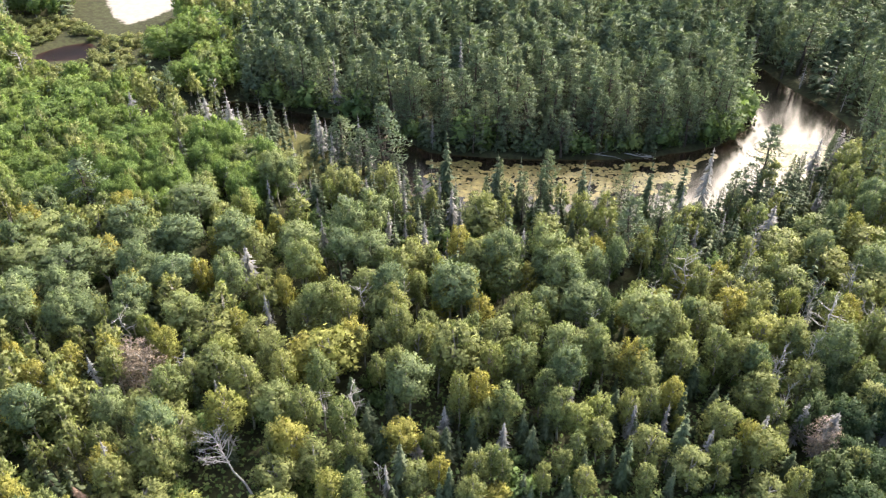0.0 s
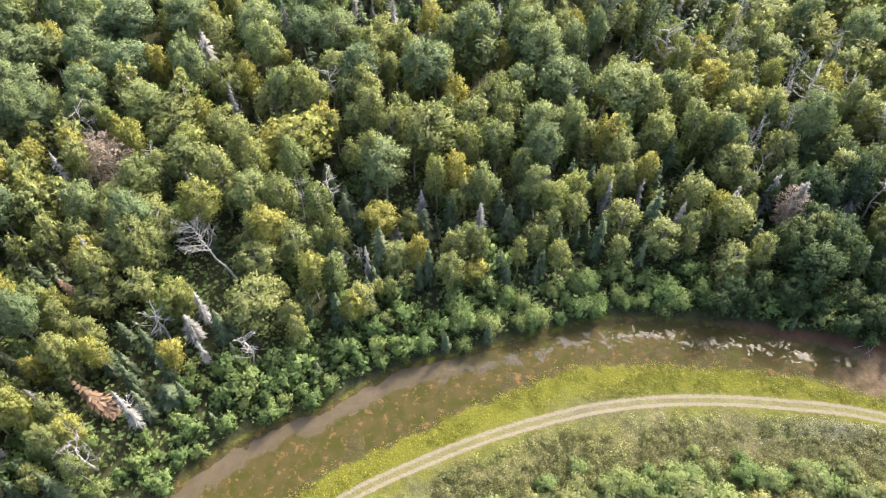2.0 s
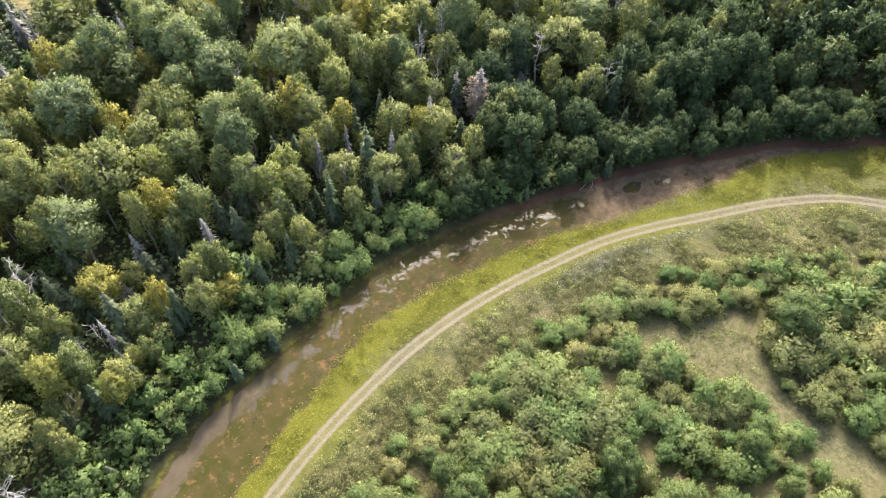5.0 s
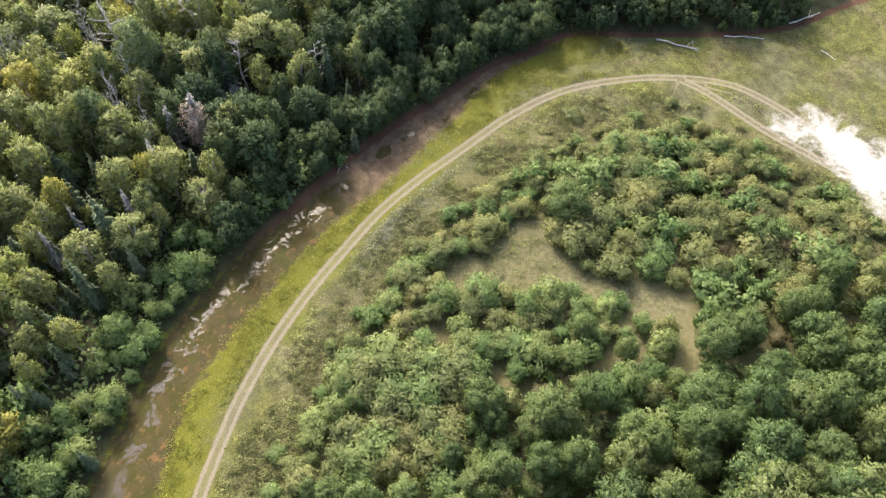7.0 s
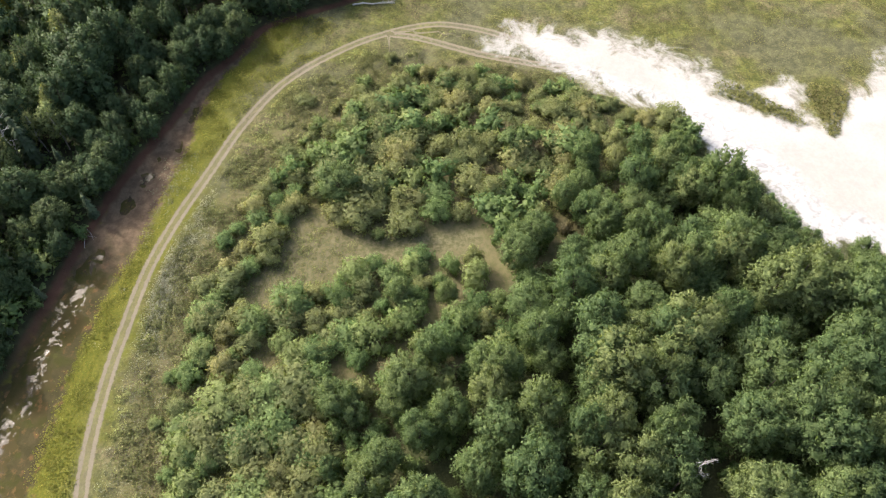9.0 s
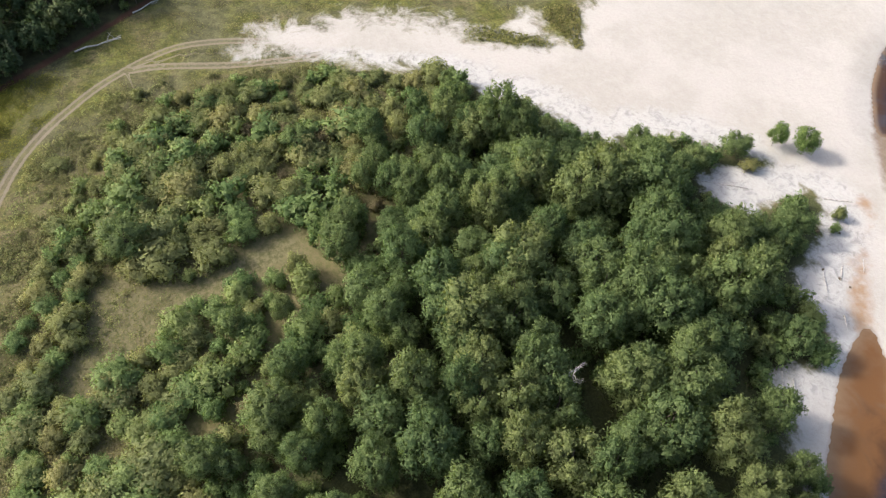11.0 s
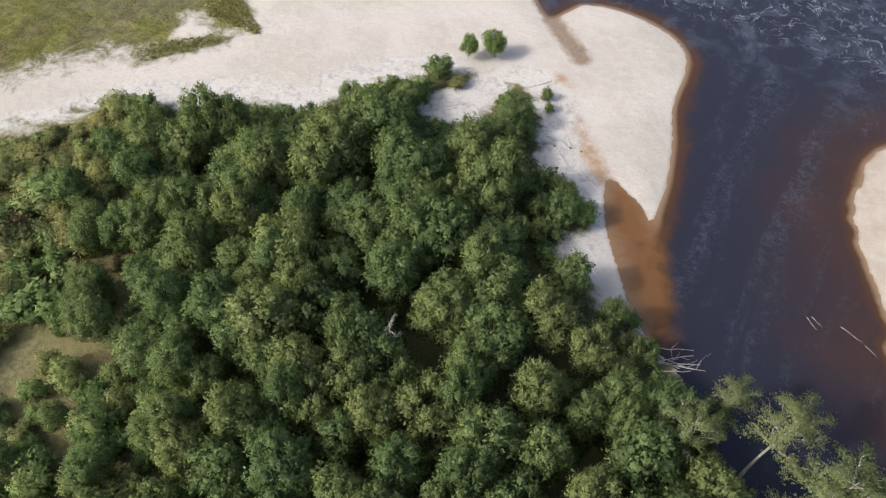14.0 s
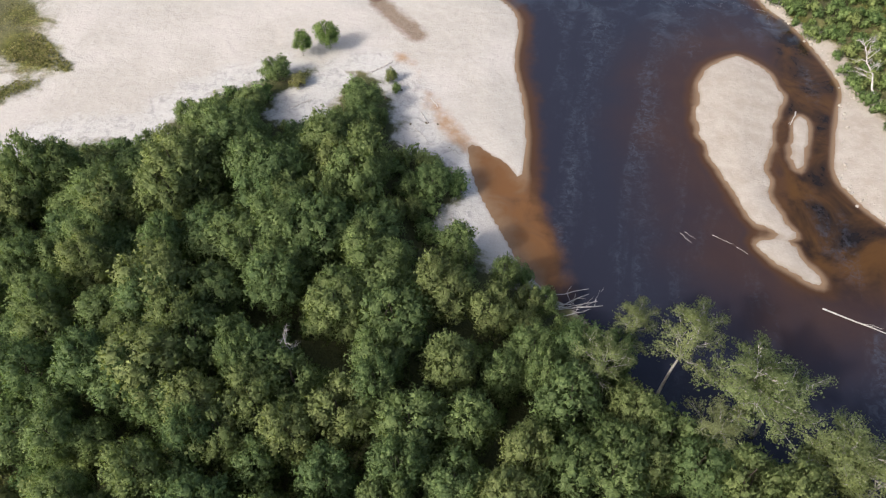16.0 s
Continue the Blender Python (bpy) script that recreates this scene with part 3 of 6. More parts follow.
water_sheet("water_pool", np.arange(-170, -138, 2.0), np.arange(266, 294, 2.0), -0.30, lambda P: signed(P, POOL), 1.0, WATER_POOL, "dark tea-brown pool of the upper river")


# ------------------------------------------------------------------ plants: shapes
ICO = None


def ico():
    global ICO
    if ICO is None:
        bm = bmesh.new()
        bmesh.ops.create_icosphere(bm, subdivisions=1, radius=1.0)
        V, T = np.array([v.co[:] for v in bm.verts]), np.array([[v.index for v in f.verts] for f in bm.faces])
        ICO = (V, T)
        bm.free()
    return ICO


def heart(shape, c, r, g):
    """The dark leafy inside of a lobe: loose, jostled leaf clumps."""
    V, T = ico()
    q = V[T] * g.uniform(0.75, 1.15, (len(T), 1, 1)) * r * 1.12
    shape.add((np.asarray(c) + q).reshape(-1, 3), np.arange(len(T) * 3).reshape(-1, 3), unit(q).reshape(-1, 3))


class Shape:
    """Points and triangles gathered piece by piece."""

    def __init__(self):
        self.v, self.t, self.d, self.n = [], [], [], 0

    def add(self, V, T, D=None):
        """One piece; D: the way that each of its points swells."""
        self.v.append(np.asarray(V, float))
        self.t.append(np.asarray(T, int) + self.n)
        self.d.append(np.zeros((len(V), 3)) if D is None else np.asarray(D, float))
        self.n += len(V)

    def done(self):
        return np.vstack(self.v), np.vstack(self.t)

    def leafy(self):
        return np.vstack(self.v), np.vstack(self.t), np.vstack(self.d)


def unit(a):
    return a / np.maximum(np.linalg.norm(a, axis=-1, keepdims=True), 1e-9)


def sprays(shape, P, N, size, g, fold=0.25, long=1.0):
    """Leafy sprays: folded kites at P that face N."""
    n = len(P)
    up = unit(g.normal(size=(n, 3)))
    a = unit(np.cross(N, up))
    b = np.cross(N, a)
    s = (size * g.uniform(0.65, 1.35, n))[:, None]
    w = g.uniform(0.55, 0.95, (n, 1))
    lift = N * s * fold
    V = np.stack([P - a * s * long, P + b * s * w + lift, P + a * s * long, P - b * s * w + lift * 0.6], 1).reshape(-1, 3)
    i = np.arange(n)[:, None] * 4
    shape.add(V, np.vstack([i + [0, 1, 2], i + [0, 2, 3]]))


def shoots(shape, P, D, size, g, slim=0.5, wild=0.75):
    """Leafy shoots: slim pointed leaves in pairs at P that reach out along D."""
    P, D = np.repeat(P, 2, 0), np.repeat(D, 2, 0)
    n = len(P)
    P = P + g.normal(size=(n, 3)) * size * 0.45
    A = unit(0.45 * D + [0, 0, 0.28] + wild * g.normal(size=(n, 3)))
    N = D + [0, 0, 0.35] + 0.5 * g.normal(size=(n, 3))
    N = unit(N - A * (N * A).sum(1, keepdims=True))
    B = np.cross(N, A)
    s = (size * 0.82 * g.uniform(0.55, 1.45, n))[:, None]
    w = slim * 1.05 * g.uniform(0.7, 1.3, (n, 1))
    V = np.stack([P - A * s * 0.55 + B * s * w, P + A * s * 1.15, P - A * s * 0.55 - B * s * w], 1).reshape(-1, 3)
    way = np.repeat(unit(D) + 0.42 * g.normal(size=(n, 3)), 3, 0)
    shape.add(V, np.arange(n * 3).reshape(-1, 3), way)


def limb(shape, pts, r0, r1, sides=5, joined=False):
    """A tapered, bent stick along pts; joined: it grows out of the shape's first piece."""
    pts = np.asarray(pts, float)
    m = len(pts)
    d = unit(np.gradient(pts, axis=0))
    ref = np.where(np.abs(d[:, 2:3]) > 0.8, [[1.0, 0, 0]], [[0, 0, 1.0]])
    a = unit(np.cross(d, ref))
    b = np.cross(d, a)
    r = np.linspace(r0, r1, m)[:, None, None]
    ang = np.arange(sides) / sides * 2 * math.pi
    ring = pts[:, None] + r * (np.cos(ang)[None, :, None] * a[:, None] + np.sin(ang)[None, :, None] * b[:, None])
    T = []
    for i in range(m - 1):
        for j in range(sides):
            k = (j + 1) % sides
            p, q, s, u = i * sides + j, i * sides + k, (i + 1) * sides + k, (i + 1) * sides + j
            T += [(p, q, s), (p, s, u)]
    if joined:
        root = int(np.argmin(np.linalg.norm(shape.v[0] - pts[0], axis=1))) - shape.n
        T += [(root, j, (j + 1) % sides) for j in range(sides)]
    shape.add(ring.reshape(-1, 3), T)


def bent(g, a, b, n=4, sway=0.06):
    a, b = np.asarray(a, float), np.asarray(b, float)
    s = np.linspace(0, 1, n)[:, None]
    p = a + (b - a) * s
    return p + g.normal(size=(n, 3)) * sway * np.linalg.norm(b - a) * np.sin(s * math.pi)


def broadleaf(seed, h, r, cards, size, bottom=0.35, lobes=12, limbs=5, narrow=1.0, core=0.62, open_=0.0, lobe=(0.34, 0.50), thick=0.010, cone=0.0):
    """Trunk with limbs, and an uneven crown of leafy lobes."""
    g = np.random.default_rng(seed)
    wood, crown = Shape(), Shape()
    lean = g.normal(size=2) * 0.03 * h
    top = np.array([lean[0], lean[1], h * 0.8])
    stem = bent(g, (0, 0, -0.3), top, 5, 0.02)
    limb(wood, stem, 0.011 * h + 0.04, 0.05, 6)
    zc, rz = h * (1 + bottom) / 2, h * (1 - bottom) / 2
    C, R = [], []
    for i in range(lobes):
        u = (i + 0.5) / lobes
        a = i * 2.399963 + g.uniform(-0.5, 0.5)
        zz = -0.75 + 1.50 * u + g.uniform(-0.12, 0.12)
        ring = math.sqrt(max(0.04, 1 - min(abs(zz), 0.98) ** 2)) * g.uniform(0.45, 0.80) * (1 - cone * zz)
        R.append(r * g.uniform(*lobe) * (1.0 - (0.22 + 0.5 * cone) * max(zz, 0)))
        C.append((lean[0] * u + math.cos(a) * ring * r * 0.9, lean[1] * u + math.sin(a) * ring * r * 0.9, zc + zz * rz * 0.78))
    C, R = np.array(C), np.array(R)
    C[-1, :2] = lean + g.normal(size=2) * 0.15 * r
    for c in C[g.permutation(lobes)[:limbs]]:
        z0 = min(max(h * 0.3, c[2] - r * 0.9), h * 0.76)
        root = [np.interp(z0, stem[:, 2], stem[:, k]) for k in range(3)]
        limb(wood, bent(g, root, c, 3, 0.08), thick * h, 0.025, 4, True)
    per = np.maximum(1, (cards * R ** 2 / (R ** 2).sum() * 1.35).astype(int))
    for i, (c, q, n) in enumerate(zip(C, R, per)):
        D = unit(g.normal(size=(n, 3)) + [0, 0, 0.32])
        P = c + D * q * (g.uniform(0.50, 1.22, (n, 1)) ** 0.75) * [1, 1, narrow]
        ok = np.ones(n, bool)
        for k2 in range(lobes):
            if k2 != i:
                ok &= np.linalg.norm((P - C[k2]) / [1, 1, narrow], axis=1) > R[k2] * 0.72
        if open_:
            ok &= g.random(n) > open_
        if ok.any():
            shoots(crown, P[ok], D[ok], size, g)
        if core:
            heart(crown, c, q * core * np.array([1, 1, narrow]), g)
    return wood.done(), crown.leafy()


def open_birch(seed, h, r, limbs=13, twigs=11, leaves=22, size=0.12):
    """Thin-leaved birch: a pale trunk, ascending limbs with twigs, and leaves at the twigs' ends."""
    g = np.random.default_rng(seed)
    wood, crown, boughs = Shape(), Shape(), []
    top = np.array([*(g.normal(size=2) * 0.02 * h), h * 0.93])
    stem = bent(g, (0, 0, -0.3), top, 6, 0.015)
    limb(wood, stem, 0.011 * h + 0.05, 0.03, 6)
    for i in range(limbs):
        u = 0.52 + 0.45 * (i + g.uniform(0, 0.8)) / limbs
        z0 = top[2] * u
        p = np.array([np.interp(z0, stem[:, 2], stem[:, k]) for k in range(3)])
        a = i * 2.4 + g.uniform(-0.5, 0.5)
        L = r * g.uniform(0.62, 1.0) * (1.10 - 0.70 * max(u - 0.5, 0) / 0.5)
        e = p + np.array([math.cos(a) * L, math.sin(a) * L, L * g.uniform(0.6, 1.3)])
        way = bent(g, p, e, 4, 0.06)
        b = Shape()
        limb(b, way, 0.035 + 0.004 * h * (1.2 - u), 0.02, 4)
        for j in range(twigs):
            k = g.uniform(0.25, 1.0)
            q = p + (e - p) * k
            w = unit(unit(e - p) * 0.8 + g.normal(size=3) * 0.62 + [0, 0, 0.15]) * L * g.uniform(0.28, 0.55)
            limb(b, [q, q + w * 0.5 + g.normal(size=3) * 0.05, q + w], 0.024, 0.010, 3, True)
            n = int(leaves * g.uniform(0.3, 1.5))
            P = q + w * g.uniform(0.45, 1.15, (n, 1)) + g.normal(size=(n, 3)) * 0.26
            shoots(crown, P, np.tile(unit(w) + [0, 0, 0.3], (n, 1)), size, g, 0.5, 0.8)
        boughs.append(b.done())
    return wood.done(), crown.leafy(), boughs


def spruce(seed, h, r, rows=18, arms=8, bare=0.06, ragged=0.25, fans=3, slim=0.17, leader=False):
    """Narrow conifer: whorls of drooping boughs, each a fan of slim sprays."""
    g = np.random.default_rng(seed)
    wood, crown = Shape(), Shape()
    limb(wood, bent(g, (0, 0, -0.3), (0, 0, h * 0.98), 5, 0.008), 0.012 * h + 0.04, 0.02, 5)
    for i in range(rows):
        u = max((i + g.uniform(-0.35, 0.35)) / rows, 0.0)
        z = h * (bare + (1 - bare) * u)
        reach = r * (1 - u) ** 0.8 * min(1.0, 0.55 + 3 * u) + 0.12
        for j in range(arms):
            if g.random() < 0.10:
                continue
            a = 2 * math.pi * (j + g.uniform(-0.4, 0.4) + 0.5 * (i % 2)) / arms
            L = reach * g.uniform(1 - ragged, 1 + ragged)
            droop = g.uniform(0.2, 0.5)
            for f in range(fans):
                e = a + (f - (fans - 1) / 2) * 0.42
                l = L * (1.0 if f == (fans - 1) / 2 else 0.8) * g.uniform(0.85, 1.1)
                d, s = np.array([math.cos(e), math.sin(e), 0]), np.array([-math.sin(e), math.cos(e), 0])
                w = l * slim * (1.9 if fans == 1 else 1.0) + 0.05
                p0, m, tip = np.array([0, 0, z + 0.15 * L]), d * l * 0.6 + [0, 0, z - 0.02 * L], d * l + [0, 0, z - droop * L]
                crown.add([p0, m + s * w - [0, 0, 0.16 * L], tip, m - s * w - [0, 0, 0.16 * L]], [(0, 1, 2), (0, 2, 3)])
    if leader:
        limb(crown, [(0, 0, h * bare * 0.8), (0, 0, h * 0.5), (0, 0, h * 1.03)], 0.06, 0.02, 4)
    crown.add([(0.1, 0, h * 0.93), (-0.05, 0.09, h * 0.93), (-0.05, -0.09, h * 0.93), (0, 0, h * 1.04)], [(0, 1, 3), (1, 2, 3), (2, 0, 3)])
    return wood.done(), crown.leafy()


def pine(seed, h, r, whorls=9, bare=0.35, tufts=9, size=0.55, sticks=True):
    """White pine: level plates of upturned, tufted branches on a bare trunk."""
    g = np.random.default_rng(seed)
    wood, crown = Shape(), Shape()
    limb(wood, bent(g, (0, 0, -0.3), g.normal(size=3) * [0.02 * h, 0.02 * h, 0] + [0, 0, h * 0.97], 6, 0.01), 0.016 * h + 0.05, 0.04, 6)
    for i in range(whorls):
        u = i / (whorls - 1)
        z = h * (bare + (0.98 - bare) * u)
        reach = r * (0.45 + 0.75 * math.sin(math.pi * min(0.25 + 0.72 * u, 0.97)) ** 1.2) * (1.0 - 0.45 * u)
        k = int(g.integers(4, 7))
        a0 = g.uniform(0, 6.28)
        for j in range(k):
            a = a0 + 2 * math.pi * (j + g.uniform(-0.3, 0.3)) / k
            L = reach * g.uniform(0.6, 1.2)
            d = np.array([math.cos(a), math.sin(a), 0.0])
            end = d * L + [0, 0, z + L * g.uniform(0.02, 0.3)]
            if sticks:
                limb(wood, [(0, 0, z), d * L * 0.6 + [0, 0, z + 0.02], end], 0.03 + 0.012 * L, 0.02, 3, True)
            s = g.uniform(0.35, 1.08, tufts) ** 0.8
            side = np.array([-d[1], d[0], 0])
            P = np.array([0, 0, z]) + (end - [0, 0, z]) * s[:, None] + side * (g.uniform(-0.33, 0.33, tufts) * L * s)[:, None] + [0, 0, 0.12] + g.normal(size=(tufts, 3)) * 0.12
            shoots(crown, P, np.tile(unit(d + [0, 0, 0.35]), (tufts, 1)) * 1.6, size, g, 0.34, 0.45)
    P = np.array([0, 0, h * 0.97]) + g.normal(size=(14, 3)) * [0.35, 0.35, 0.5]
    shoots(crown, P, unit(g.normal(size=(14, 3)) + [0, 0, 0.9]), size * 0.8, g, 0.34, 0.45)
    return wood.done(), crown.leafy()


def bare_tree(seed, h, spread, boughs=9, twigs=6, lean=(0.0, 0.0), fork=0.35):
    """Dead broadleaf tree: pale trunk, boughs and twigs without leaves."""
    g = np.random.default_rng(seed)
    wood, fine = Shape(), Shape()
    top = np.array([lean[0] * h, lean[1] * h, h])
    stem = bent(g, (0, 0, -0.3), top, 6, 0.02)
    limb(wood, stem, 0.014 * h + 0.05, 0.035, 6)
    for i in range(boughs):
        u = fork + (0.95 - fork) * (i + g.random()) / boughs
        p = np.array([np.interp(top[2] * u, stem[:, 2], stem[:, k]) for k in range(3)])
        a = g.uniform(0, 6.28)
        L = spread * g.uniform(0.6, 1.1) * (1.15 - 0.6 * u)
        e = p + np.array([math.cos(a) * L, math.sin(a) * L, L * g.uniform(0.35, 0.9)])
        limb(fine, bent(g, p, e, 4, 0.07), 0.022 + 0.0045 * h, 0.018, 4)
        for _ in range(twigs):
            s = g.uniform(0.35, 1.0)
            q = p + (e - p) * s
            w = unit(e - p + g.normal(size=3) * L * 0.6) * L * g.uniform(0.25, 0.5)
            limb(fine, [q, q + w * 0.5 + g.normal(size=3) * 0.05, q + w], 0.026, 0.012, 3)
    return wood.done(), fine.leafy()


def shrub(seed, h, r, cards, size, lobes=7):
    """Bush: several stems and leafy lobes from the ground up."""
    g = np.random.default_rng(seed)
    wood, crown = Shape(), Shape()
    for i in range(lobes):
        a = i * 2.4 + g.uniform(-0.4, 0.4)
        q = r * math.sqrt((i + 0.3) / lobes) * 0.72
        rr = r * g.uniform(0.34, 0.50)
        top = h * (1 - 0.45 * (q / r) ** 1.5) * g.uniform(0.85, 1.05)
        c = np.array([math.cos(a) * q, math.sin(a) * q, max(top - rr, rr * 0.7)])
        limb(wood, bent(g, (c[0] * 0.25, c[1] * 0.25, -0.2), c, 3, 0.08), 0.05, 0.03, 4)
        n = int(cards / lobes)
        D = unit(g.normal(size=(n, 3)) + [0, 0, 0.35])
        tall = max(1.0, c[2] / (rr * 1.1))
        P = c + D * rr * g.uniform(0.65, 1.15, (n, 1)) ** 0.7 * [1, 1, tall]
        P[:, 2] = np.maximum(P[:, 2], 0.1)
        shoots(crown, P, D, size, g)
        heart(crown, c, rr * 0.55 * np.array([1, 1, tall]), g)
    return wood.done(), crown.leafy()


# ------------------------------------------------------------------ plants: kinds
def crown_normals(cv, cd, round_):
    """Which way the foliage faces: partly out of the whole crown, partly out of its own lobe."""
    g = np.random.default_rng(3)
    lo, hi = cv[:, 2].min(), cv[:, 2].max()
    if round_:
        rad = np.percentile(np.hypot(cv[:, 0], cv[:, 1]), 92)
        whole = unit((cv - [cv[:, 0].mean(), cv[:, 1].mean(), lo + 0.40 * (hi - lo)]) / [rad, rad, 0.55 * (hi - lo)])
        return unit(0.60 * whole + 0.72 * cd + [0, 0, 0.24])
    side = np.column_stack([cv[:, :2] / np.maximum(np.hypot(cv[:, 0], cv[:, 1]), 0.2)[:, None], np.full(len(cv), 0.55)])
    return unit(side + (0.6 * cd if cd.any() else 0.45 * g.normal(size=cv.shape)))


def facing(cv, ct, N):
    """The same triangles, each turned so that it faces the way its points swell."""
    f = np.cross(cv[ct[:, 1]] - cv[ct[:, 0]], cv[ct[:, 2]] - cv[ct[:, 0]])
    away = (f * N[ct].sum(1)).sum(1) < 0
    out = ct.copy()
    out[away] = ct[away][:, ::-1]
    return out


def kinds(make, seeds, foliage, bark, round_=None):
    """Variants of a plant: two shared meshes each."""
    out = []
    for s in seeds:
        (wv, wt), (cv, ct, cd), *boughs = make(s)
        wood = mesh_of("trunk", wv, wt, [bark], smooth=True)
        N = None if round_ is None else crown_normals(cv, cd, round_)
        ct = ct if N is None else facing(cv, ct, N)
        crown = mesh_of("crown", cv, ct, [foliage], attrs=[("tone", np.zeros(len(cv)))], normals=N)
        out.append((wood, crown, cv[:, 2].max(), [mesh_of("limb", bv, bt, [bark], smooth=True) for bv, bt in (boughs[0] if boughs else ())]))
    return out


def stand(name, label, category, group, variant, x, y, z, height, girth, turn, crown_name="crown", wood_name="trunk", tip=(0, 0)):
    """One plant: an empty at its foot with its trunk and its crown."""
    ob = new(name)
    ob.empty_display_size = 0.3
    k = height / variant[2]
    ob.matrix_world = pose(x, y, z, tip[0], tip[1], turn) @ Matrix.Diagonal((k * girth, k * girth, k, 1))
    for part_name, me in ((wood_name, variant[0]), (crown_name, variant[1]), *(("limb", b) for b in variant[3])):
        p = new(part_name, me)
        p.parent = ob
    return tagged(ob, label, category, group)


def mass(name, label, category, variants, rows, foliage, bark, wood=True, round_=None):
    """Many far plants as one piece of stuff. variants: arrays; rows: x, y, z, height, girth, turn, tone."""
    V, T, M, A, S = [], [], [], [], []
    n = 0
    g = np.random.default_rng(5)
    swell = [None if round_ is None else crown_normals(c[0], c[2], round_) for _, c in variants]
    if round_ is not None:
        variants = [(w, (c[0], facing(c[0], c[1], N), c[2])) for (w, c), N in zip(variants, swell)]
    for x, y, z, height, girth, turn, tone in rows:
        pick = int(g.integers(len(variants)))
        (wv, wt), (cv, ct, _) = variants[pick]
        k = height / cv[:, 2].max()
        c, s = math.cos(turn), math.sin(turn)
        for pv, pt, m in ((wv, wt, 1), (cv, ct, 0)) if wood else ((cv, ct, 0),):
            q = pv * [k * girth, k * girth, k]
            V.append(np.stack([q[:, 0] * c - q[:, 1] * s + x, q[:, 0] * s + q[:, 1] * c + y, q[:, 2] + z], 1))
            T.append(pt + n)
            n += len(pv)
            M.append(np.full(len(pt), m))
            A.append(np.full(len(pv), tone))
            d = pv * [1, 1, 0.01] if m or round_ is None else swell[pick]
            S.append(np.stack([d[:, 0] * c - d[:, 1] * s, d[:, 0] * s + d[:, 1] * c, d[:, 2]], 1))
    if not V:
        return None
    me = mesh_of(name, np.vstack(V), np.vstack(T), [foliage, bark], np.concatenate(M), [("tone", np.concatenate(A))], normals=None if round_ is None else unit(np.vstack(S)))
    return tagged(new(name, me), label, category, kind="stuff")


# ------------------------------------------------------------------ plants: what grows where
rng = np.random.default_rng(11)


def scatter(x0, x1, y0, y1, s, seed, jitter=0.42):
    g = np.random.default_rng(seed)
    X, Y = np.meshgrid(np.arange(x0, x1, s), np.arange(y0, y1, s * 0.866))
    X[1::2] += s / 2
    P = np.stack([X.ravel(), Y.ravel()], 1)
    return P + g.uniform(-jitter, jitter, P.shape) * s


SPACE = {"alder_bush": 1.7, "willow_bush": 1.7, "spruce_tree": 1.4, "dead_spruce": 1.2, "dead_tree": 1.0, "pine_tree": 2.4}
SIZE = {"aspen_tree": (18, 4.2), "birch_tree": (15, 3.0), "turning_birch": (14, 2.9), "maple_tree": (12, 4.2), "poplar_tree": (12, 4.2), "black_alder": (12, 4.2), "alder_bush": (4, 2.4), "willow_bush": (3.5, 2.2),
        "spruce_tree": (13, 1.9), "pine_tree": (22, 3.8), "dead_spruce": (12, 1.4), "dead_tree": (13, 3.0), "sparse_birch": (16, 4.0), "drying_birch": (14, 2.9), "russet_bush": (3.5, 2.2)}
grown = {}          # kind: rows of x, y, height, girth
taken = []


def grow(kind, x, y, h, girth=1.0):
    grown.setdefault(kind, []).append((x, y, h, girth))


FIXED = {}


def place(kind, rows):
    """Single plants that stand out: x, y, height, crown radius."""
    h0, r0 = SIZE[kind]
    for x, y, h, r in rows:
        tall = 1.15 if kind in ("dead_tree", "dead_spruce") and y > 40 else 1.0
        slim = 0.80 if kind == "maple_tree" else 1.0
        grow(kind, x, y, h * tall, slim * (r / r0) / (h * tall / h0))
        near = 0.028 * h if y > 50 else 0.0      # no taller neighbour stands before it
        taken.append((x * (1 - near * 8 / math.hypot(x, y)), y * (1 - near * 8 / math.hypot(x, y)), SPACE.get(kind, r * (0.50 if kind == "maple_tree" else 0.62)) + (2.2 * near if kind.startswith("dead") else 0.0)))
        FIXED[kind] = FIXED.get(kind, 0) + 1


place("aspen_tree", [
    (-33.3, 128.5, 17, 5.4), (-23.7, 128.5, 16, 4.8), (-16.7, 126.3, 16, 5.0), (1.3, 111.3, 19, 5.9), (-6.5, 87.5, 16, 4.8), (28.9, 110.3, 17, 4.6),
    (40.5, 104.6, 18, 6.3), (21.6, 119.9, 17, 4.2), (33.0, 120.5, 16, 3.5), (-58.8, 120.1, 16, 5.8), (-61.4, 132.1, 17, 5.8), (96.6, 81.4, 15, 5.0),
    (102.3, 90.0, 15, 4.6), (-29.6, 83.9, 14, 4.3), (-48.4, 133.3, 17, 6.0), (-53.1, 106.4, 15, 4.8), (28.1, 107.7, 17, 4.9), (-61.6, 148.3, 16, 6.9),
    (-76.3, 138.3, 16, 5.9), (-68.3, 130.0, 15, 5.6), (-83.7, 123.7, 15, 6.3), (-92.3, 125.8, 15, 6.5), (-78.8, 114.7, 14, 5.5), (-62.7, 120.4, 14, 5.4),
])
place("aspen_tree", [
    (-90.9, 114.7, 14, 5.6), (-74.0, 108.2, 13, 5.3), (-94.2, 136.0, 16, 6.1), (-77.0, 125.8, 15, 5.7), (-60.1, 133.6, 16, 5.1),
])
